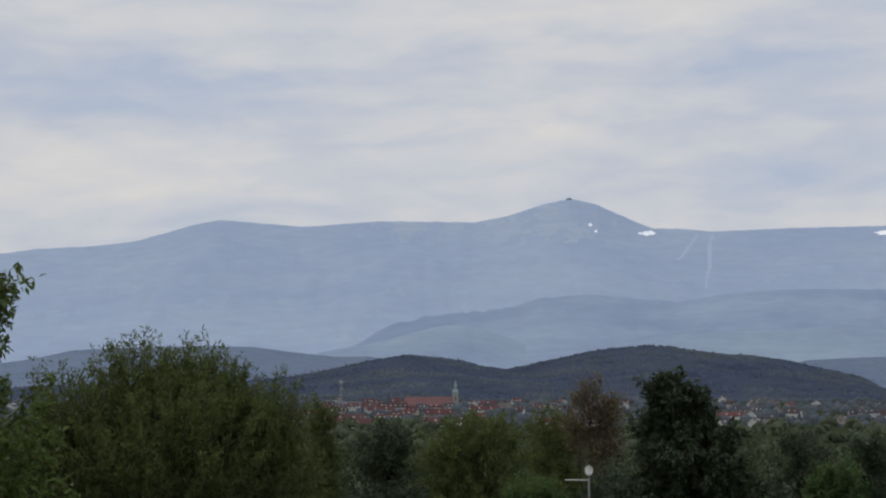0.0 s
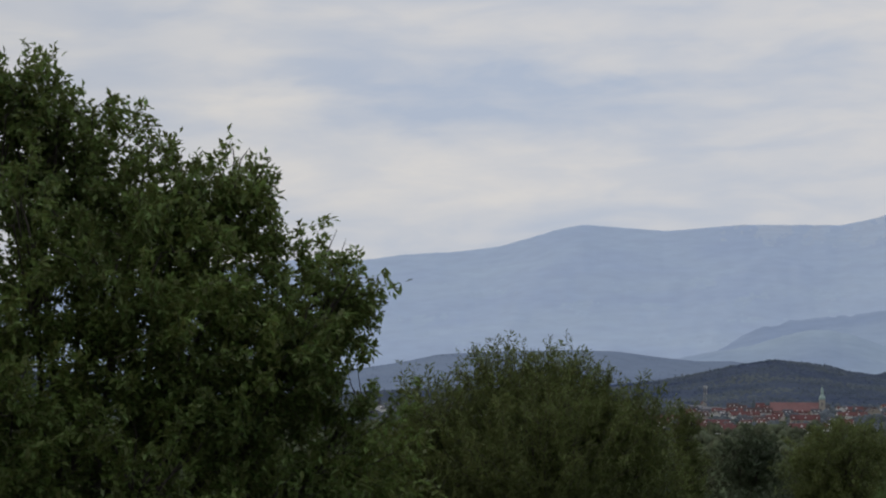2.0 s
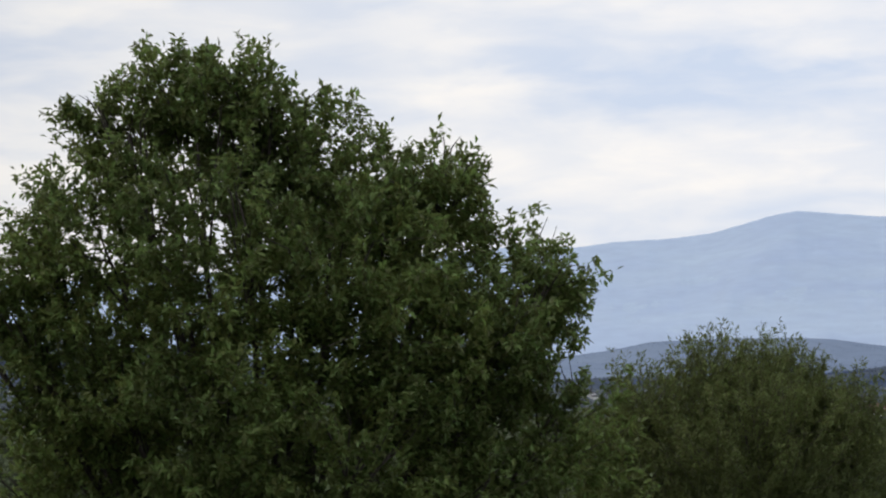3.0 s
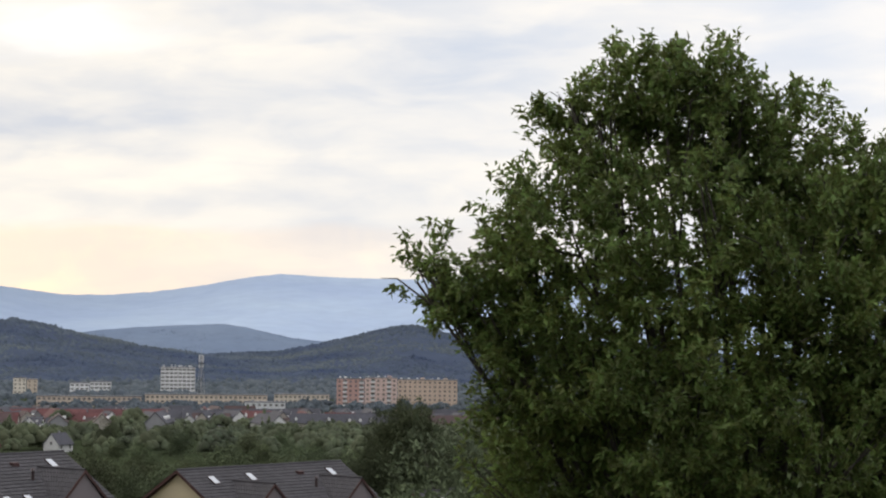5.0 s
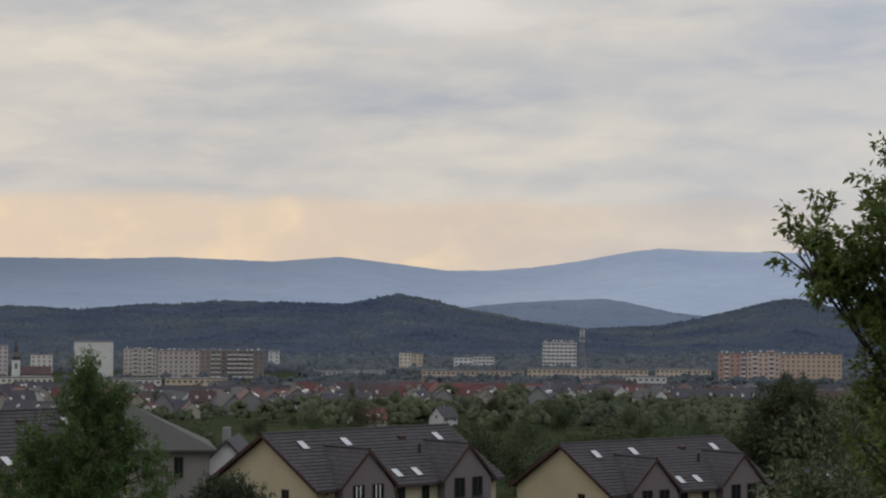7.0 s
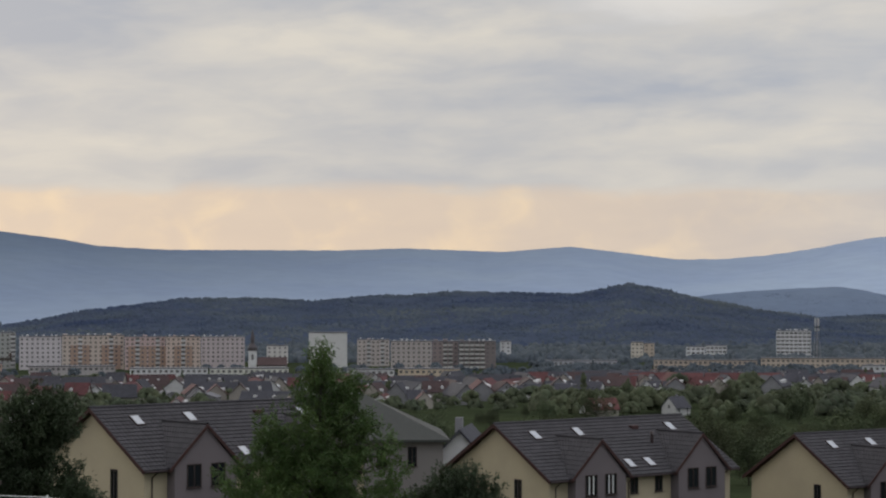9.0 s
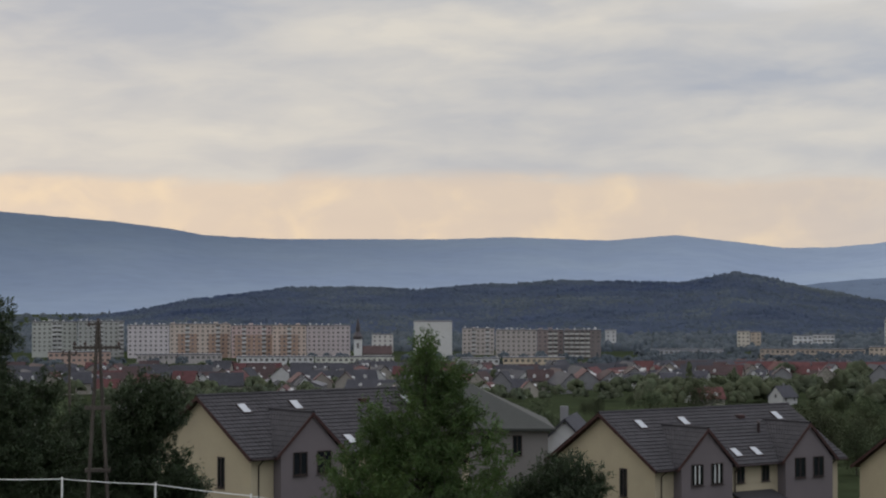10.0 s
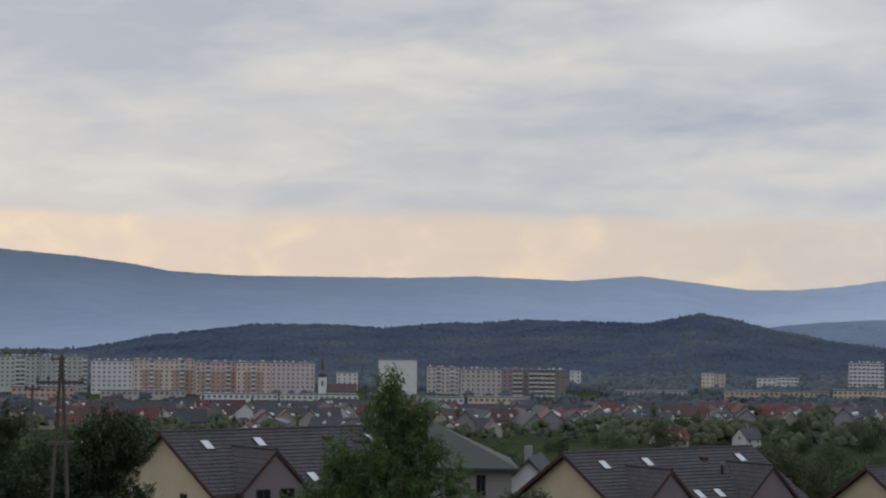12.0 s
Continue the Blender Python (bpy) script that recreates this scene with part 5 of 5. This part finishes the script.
# ---- middle-distance trees ----
def mid_tree(seed, high, half, leaf, pointed=False):
    r = np.random.default_rng(seed)
    lobes = []
    for i in range(9):
        s, a = i / 8, r.random() * 6.28
        if pointed:
            wd = half * (1.05 - s)
            lobes.append((math.cos(a) * wd * 0.3, math.sin(a) * wd * 0.3, high * (0.16 + 0.76 * s), (wd * 0.75 + 0.2, wd * 0.75 + 0.2, high * 0.1)))
        else:
            rr = half * r.uniform(0.4, 0.62)
            lobes.append((math.cos(a) * (half - rr) * 1.05, math.sin(a) * (half - rr) * 1.05, high * (0.36 + 0.4 * r.random()) + (half * 0.15 if i == 0 else 0), (rr, rr, rr * 0.9)))
    if not pointed:
        lobes.append((0, 0, high - half * 0.5, (half * 0.55, half * 0.55, half * 0.5)))
        lobes.append((0, 0, high * 0.35, (half * 0.85, half * 0.85, high * 0.28)))
    return make_tree("valley_tree", (0, 0, 0), lobes, high * 0.5, 0.018 * high, leaf, "broad green tree in the valley" if not pointed else "dark pointed spruce in the valley", seed, 420, 9, 0.42, 0.22, 0.42, droop=0.1, group="valley trees")


MIDS = [mid_tree(301, 11, 4.2, M_LEAF_MID), mid_tree(302, 9, 4.6, M_LEAF_MID), mid_tree(303, 13, 4.0, M_LEAF_MID), mid_tree(304, 7, 3.6, M_LEAF_MID), mid_tree(305, 12, 2.4, M_LEAF_MID, True), mid_tree(306, 10, 5.2, M_LEAF_MID)]
HIGHS = (11, 9, 13, 7, 12, 10)
set_down = [False] * len(MIDS)


def put_tree(k, az, d, scale):
    m = Matrix.Translation(on_ground(az, d) - Vector((0, 0, 0.2))) @ Matrix.Rotation(rng.random() * 6.28, 4, "Z")
    if set_down[k]:
        t = copy_thing(MIDS[k], m)
    else:
        t = MIDS[k]
        t.matrix_basis = m
        set_down[k] = True
    t.scale = (scale, scale, scale * rng.uniform(0.9, 1.15))


def scatter(n, az0, az1, d0, d1, gap, kinds, s0, s1, clump=-0.1, top=0.0):
    got = t = 0
    while got < n and t < n * 40:
        t += 1
        az, d = rng.uniform(az0, az1), rng.uniform(d0, d1)
        p = on_ground(az, d)
        if noise.noise((p.x * 0.012, p.y * 0.012, 7)) < clump or not free(p, gap):
            continue
        k, s = rng.choice(kinds), rng.uniform(s0, s1)
        if top:                                  # keep the view over the valley open
            s = min(s, (EYE + d * math.tan(radians(top - rng.random() * 0.8)) - p.z) / (HIGHS[k] * 1.15))
        put_tree(k, az, d, s)
        got += 1


scatter(70, -16, 13, 105, 270, 2.0, (0, 1, 2, 5), 0.9, 1.4, -0.95, -1.9)
scatter(45, -16, 13, 270, 700, 4.0, (0, 1, 2, 3, 5), 1.0, 1.5, -0.6, -1.75)
scatter(25, 13, 30, 120, 500, 4.0, (0, 1, 2, 3, 5), 0.7, 1.2, -0.6)
scatter(60, 27, 43, 205, 420, 2.6, (0, 1, 3, 5), 0.6, 1.0, -0.35, -2.65)
scatter(40, 27, 43, 420, 800, 4.0, (0, 1, 3, 5), 0.7, 1.0, -0.2, -2.2)
scatter(75, 42, 64, 215, 600, 3.0, (0, 1, 3, 5), 0.5, 0.85, -0.4, -2.7)


def far_woods(n, az0, az1, d0, d1, label, size, clump, mat, seed):
    r = np.random.default_rng(seed)
    spots = np.array([(q.x, q.y, g) for q, g in used])
    pts = []
    while len(pts) < n:
        az, d = r.uniform(az0, az1), r.uniform(d0, d1)
        p = on_ground(az, d)
        if noise.noise((p.x * 0.008, p.y * 0.008, 17)) > clump and (((spots[:, :2] - p[:2]) ** 2).sum(1) > (spots[:, 2] + 2.5) ** 2).all():
            pts.append(p[:])
    woods("valley_woods", pts, mat, label, r, size, 0.05, SHAPES if d0 >= 1300 else LEAFY)


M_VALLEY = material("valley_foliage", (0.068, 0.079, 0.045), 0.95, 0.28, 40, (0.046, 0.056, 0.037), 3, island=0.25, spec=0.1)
# valley foliage again, lifted and blued in colour to imitate haze
M_VALLEY_HAZED = material("hazed_valley_foliage", (0.078, 0.092, 0.102), 0.95, 0.18, 60, (0.056, 0.069, 0.083), 5, island=0.15, spec=0.1)
far_woods(500, -16, 27, 650, 1300, "scattered broad trees on the valley floor", (5.0, 9.0), -0.3, M_VALLEY, 21)
far_woods(2600, -16, 27, 1300, 2050, "trees between the houses of a town", (2.8, 6.0), -0.35, M_VALLEY_HAZED, 22)
far_woods(160, 27, 43, 450, 820, "hedges and trees along the fields", (4.0, 7.5), -0.05, M_VALLEY, 23)
far_woods(1000, 27, 66, 560, 1050, "garden trees between town houses", (2.6, 5.2), -0.45, M_VALLEY, 24)
far_woods(700, 27, 43, 1000, 1400, "trees between town buildings", (3.0, 6.0), -0.2, M_VALLEY_HAZED, 26)
far_woods(120, 43, 66, 1040, 1260, "trees between town buildings", (3.0, 6.0), 0.0, M_VALLEY_HAZED, 27)
far_woods(700, 55, 72, 1950, 3250, "dense belt of trees behind the town", (4.0, 8.0), -0.6, M_VALLEY_HAZED, 28)
far_woods(5200, 27, 66, 1420, 1950, "dense belt of trees behind the town", (3.0, 6.5), -0.5, M_VALLEY_HAZED, 25)


# ---- power pole, fence, marks on the mountain ----
def a_pole():
    base = on_ground(57.64, 66)
    high = 45 + 66 * math.tan(radians(-0.98)) - base.z
    m = Matrix.Translation(base) @ Matrix.Rotation(radians(57.7), 4, "Z")
    pole = thing("power_pole", m, "weathered A-frame power pole with crossarm and insulators", "power pole")
    for s in (-1, 1):
        V, F = tubes([[((s * 0.42, 0, -0.5), 0.055), ((s * 0.12, 0, high * 0.7), 0.06), ((s * 0.02, 0, high), 0.05)]], 9)
        part("leg", mesh_of("leg", V, F, M_POLE, True), pole)
    for z in (high * 0.35, high * 0.62):
        part("tie", box_mesh("tie", M_POLE, -0.4, 0.4, -0.06, 0.06, z, z + 0.12), pole)
    part("crossarm", box_mesh("crossarm", M_POLE, -0.78, 0.70, -0.045, 0.045, high - 0.84, high - 0.75), pole)
    part("top_arm", box_mesh("top_arm", M_POLE, -0.32, 0.1, -0.04, 0.04, high - 0.10, high - 0.04), pole)
    for x, z in ((-0.72, high - 0.75), (0.64, high - 0.75), (-0.4, high - 0.75), (-0.28, high - 0.14), (0.0, high - 0.02)):
        bm = bmesh.new()
        for i, (r0, r1, h) in enumerate(((0.025, 0.025, 0.05), (0.075, 0.05, 0.035), (0.065, 0.04, 0.035), (0.04, 0.03, 0.03))):
            bmesh.ops.create_cone(bm, segments=10, radius1=r0, radius2=r1, depth=h, cap_ends=True, matrix=Matrix.Translation((x, 0, z + 0.025 + 0.034 * i)))
        part("insulator", bm_mesh("insulator", bm, M_CERAMIC), pole)
    return pole


a_pole()


def street_pole():
    base = on_ground(58.4, 165)
    high = 45 + 165 * math.tan(radians(-1.75)) - base.z
    pole = thing("wire_pole", Matrix.Translation(base) @ Matrix.Rotation(radians(58.4), 4, "Z"), "thin wooden wire pole with a short crossarm", "power pole")
    V, F = tubes([[((0, 0, -0.5), 0.14), ((0, 0, high), 0.1)]], 8)
    part("shaft", mesh_of("shaft", V, F, M_POLE, True), pole)
    part("crossarm", box_mesh("crossarm", M_POLE, -0.6, 0.6, -0.06, 0.06, high - 0.35, high - 0.22), pole)
    for x in (-0.5, 0.5):
        part("insulator", box_mesh("insulator", M_CERAMIC, x - 0.06, x + 0.06, -0.06, 0.06, high - 0.22, high + 0.02), pole)


street_pole()


def fence():
    pts = [(62.6, 56, -5.13), (60.9, 56.5, -5.15), (58.59, 57, -5.20), (56.09, 58, -5.38), (53.5, 59, -5.72), (51.0, 60, -6.1)]
    tops = [at(a, d, EYE + d * math.tan(radians(e))) for a, d, e in pts]
    f = thing("fence", Matrix.Identity(4), "white tubular metal fence on the slope", "fence")
    for p, (a, d, e) in zip(tops, pts):
        V, F = tubes([[(Vector((p.x, p.y, min(ground_z(a, d), p.z - 1.1) - 0.3)), 0.028), (p + Vector((0, 0, 0.06)), 0.028)]], 8)
        part("post", mesh_of("post", V, F, M_WHITE, True), f)
    for a, b in zip(tops, tops[1:]):
        for dz in (0.0,):
            V, F = tubes([[(a + Vector((0, 0, dz)), 0.011), (a.lerp(b, 0.5) + Vector((0, 0, dz - 0.02)), 0.014), (b + Vector((0, 0, dz)), 0.014)]], 7)
            part("rail", mesh_of("rail", V, F, M_WHITE, True), f)


fence()



def satellite_dish(az, d, el):
    base = on_ground(az, d)
    high = EYE + d * math.tan(radians(el)) - base.z
    t = thing("satellite_dish", Matrix.Translation(base) @ Matrix.Rotation(radians(az), 4, "Z"), "white satellite dish on a thin mast among trees", "satellite dish")
    V, F = tubes([[((0, 0.12, -0.3), 0.04), ((0, 0.12, high), 0.03)]], 8)
    part("mast", mesh_of("mast", V, F, M_STEEL, True), t)
    V = [(0.0, 0.0, 0.0)] + [(0.13 * k * math.cos(i * math.pi / 8) / 3, -0.05 * (k / 3) ** 2, 0.16 * k * math.sin(i * math.pi / 8) / 3) for k in (1, 2, 3) for i in range(16)]
    bm = bmesh.new()
    v = [bm.verts.new(p) for p in V]
    for i in range(16):
        bm.faces.new((v[0], v[1 + i], v[1 + (i + 1) % 16]))
        for k in (0, 1):
            a = 1 + 16 * k
            bm.faces.new((v[a + i], v[a + (i + 1) % 16], v[a + 16 + (i + 1) % 16], v[a + 16 + i]))
    bmesh.ops.solidify(bm, geom=bm.faces[:], thickness=0.015)
    part("dish", bm_mesh("dish", bm, M_WHITE), t, Matrix.Translation((0, 0.08, high - 0.2)) @ Matrix.Rotation(radians(-18), 4, "X"))
    V, F = tubes([[((0, 0.1, high - 0.34), 0.01), ((0, -0.16, high - 0.25), 0.01)]], 6)
    part("feed_arm", mesh_of("feed_arm", V, F, M_STEEL, True), t)
    part("crossbar", box_mesh("crossbar", M_WHITE, -0.75, 0.0, 0.105, 0.135, high - 0.5, high - 0.475), t, label="short white antenna boom")


satellite_dish(-3.99, 66, -3.0)

RV = np.array([v[:] for v in range_v]).reshape(-1, range_n, 3)


RAZ = np.degrees(np.arctan2(-RV[5, :, 0], RV[5, :, 1]))
LAST = 75                                        # the row of the crest


def slope_cover(name, az0, az1, mask, mat, label):
    """A thin layer lying on the mountain's own slope wherever mask(az, el) holds."""
    azs = np.arange(az0, az1, 0.02)
    rows = np.arange(12, LAST + 0.001, 0.3)
    j = np.interp(azs, RAZ, np.arange(len(RAZ)))
    j0 = j.astype(int)
    fj = (j - j0)[None, :, None]
    i0 = np.minimum(rows.astype(int), LAST - 1)
    fi = (rows - i0)[:, None, None]
    P = (RV[i0][:, j0] * (1 - fj) + RV[i0][:, j0 + 1] * fj) * (1 - fi) + (RV[i0 + 1][:, j0] * (1 - fj) + RV[i0 + 1][:, j0 + 1] * fj) * fi
    d = np.hypot(P[..., 0], P[..., 1])
    el = np.degrees(np.arctan2(P[..., 2] - EYE, d))
    P = P * ((d - 1.2) / d)[..., None] * (1, 1, 0) + P * (0, 0, 1) + (0, 0, 0.4)
    n = len(azs)
    F = []
    for i in range(len(rows) - 1):
        for k in range(n - 1):
            if mask(azs[k], el[i, k]):
                F.append((i * n + k, i * n + k + 1, (i + 1) * n + k + 1, (i + 1) * n + k))
    flat = P.reshape(-1, 3)
    keep, back_i = np.unique(np.array(F), return_inverse=True)
    part(name, mesh_of(name, flat[keep], back_i.reshape(-1, 4), mat, True), mountain, label=label)


def torn(az, el, a0, e0, w, h, s=0.5):
    return math.hypot((az - a0) / w, (el - e0) / h) + s * noise.noise((az * 9, el * 22, 3)) < 1


slope_cover("snow_patch", -5.9, -5.3, lambda a, e: torn(a, e, -5.62, 3.30, 0.22, 0.06), M_SNOW, "bright patch of old snow")
slope_cover("snow_patch", -4.3, -3.9, lambda a, e: torn(a, e, -4.06, 3.55, 0.05, 0.04) or torn(a, e, -4.22, 3.36, 0.04, 0.04), M_SNOW, "bright patch of old snow")
slope_cover("snow_patch", -12.4, -11.6, lambda a, e: torn(a, e, -11.98, 3.26, 0.22, 0.06), M_SNOW, "bright patch of old snow")
# ski run and meadow tones carry the range's painted haze blue
M_RUN = material("hazed_ski_run", (0.345, 0.40, 0.505), 1.0, 0.06, 80, spec=0)
M_MEADOW = material("hazed_meadow", (0.305, 0.37, 0.465), 1.0, 0.06, 80, spec=0)
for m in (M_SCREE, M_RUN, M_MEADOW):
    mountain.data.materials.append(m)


def cover_of(a, e):
    """Which surface lies where on the range: 0 woods, 1 scree, 2 ski run, 3 meadow."""
    if -8 < a < -6:
        if 1.75 < e < 3.25 and abs(a + 7.32 + (e - 2.5) * 0.1 - 0.03 * math.sin(e * 7)) < 0.05 or 2.55 < e < 3.25 and abs(a + 6.75 + (e - 2.9) * 0.75) < 0.05:
            return 2
    if -5 < a < 2.4 and e > 3.0 and noise.noise((a * 1.9 + e * 0.8, e * 1.6, 5)) + 0.6 * noise.noise((a * 6, e * 7, 9)) + 0.3 * (e - 3.35) > 0.1 + 0.12 * max(0, abs(a + 1.2) - 2.4):
        return 1
    if e < 2.2 and noise.noise((a * 0.9, e * 3.2, 31)) + 0.5 * noise.noise((a * 4, e * 9, 33)) > 0.40:
        return 3
    return 0


el_grid = np.degrees(np.arctan2(RV[..., 2] - EYE, np.hypot(RV[..., 0], RV[..., 1])))
slots = np.zeros((len(RV) - 1, range_n - 1), dtype=np.int32)
for j in np.nonzero((RAZ > -13) & (RAZ < 14))[0]:
    for i in range(8, LAST):
        slots[i, j] = cover_of(RAZ[j], el_grid[i, j])
mountain.data.polygons.foreach_set("material_index", slots.ravel())
mountain.data.update()


def on_range(az, el):
    j = int(np.argmin(np.abs(RAZ - az)))
    return Vector(RV[LAST, j])


hut = thing("summit_hut", Matrix.Translation(on_range(-3.46, 4.27)), "small disc-shaped summit observatory", "building")
for x, r0, z in ((0, 3.5, 0), (4.5, 2.4, -1.0), (-3.5, 2.2, -0.8)):
    bm = bmesh.new()
    bmesh.ops.create_cone(bm, segments=12, radius1=r0 * 0.7, radius2=r0, depth=2.5, cap_ends=True, matrix=Matrix.Translation((x, 0, z + 0.6)))
    bmesh.ops.create_cone(bm, segments=12, radius1=r0, radius2=r0 * 0.5, depth=1.5, cap_ends=True, matrix=Matrix.Translation((x, 0, z + 3.2)))
    part("disc", bm_mesh("disc", bm, M_SCREE), hut)
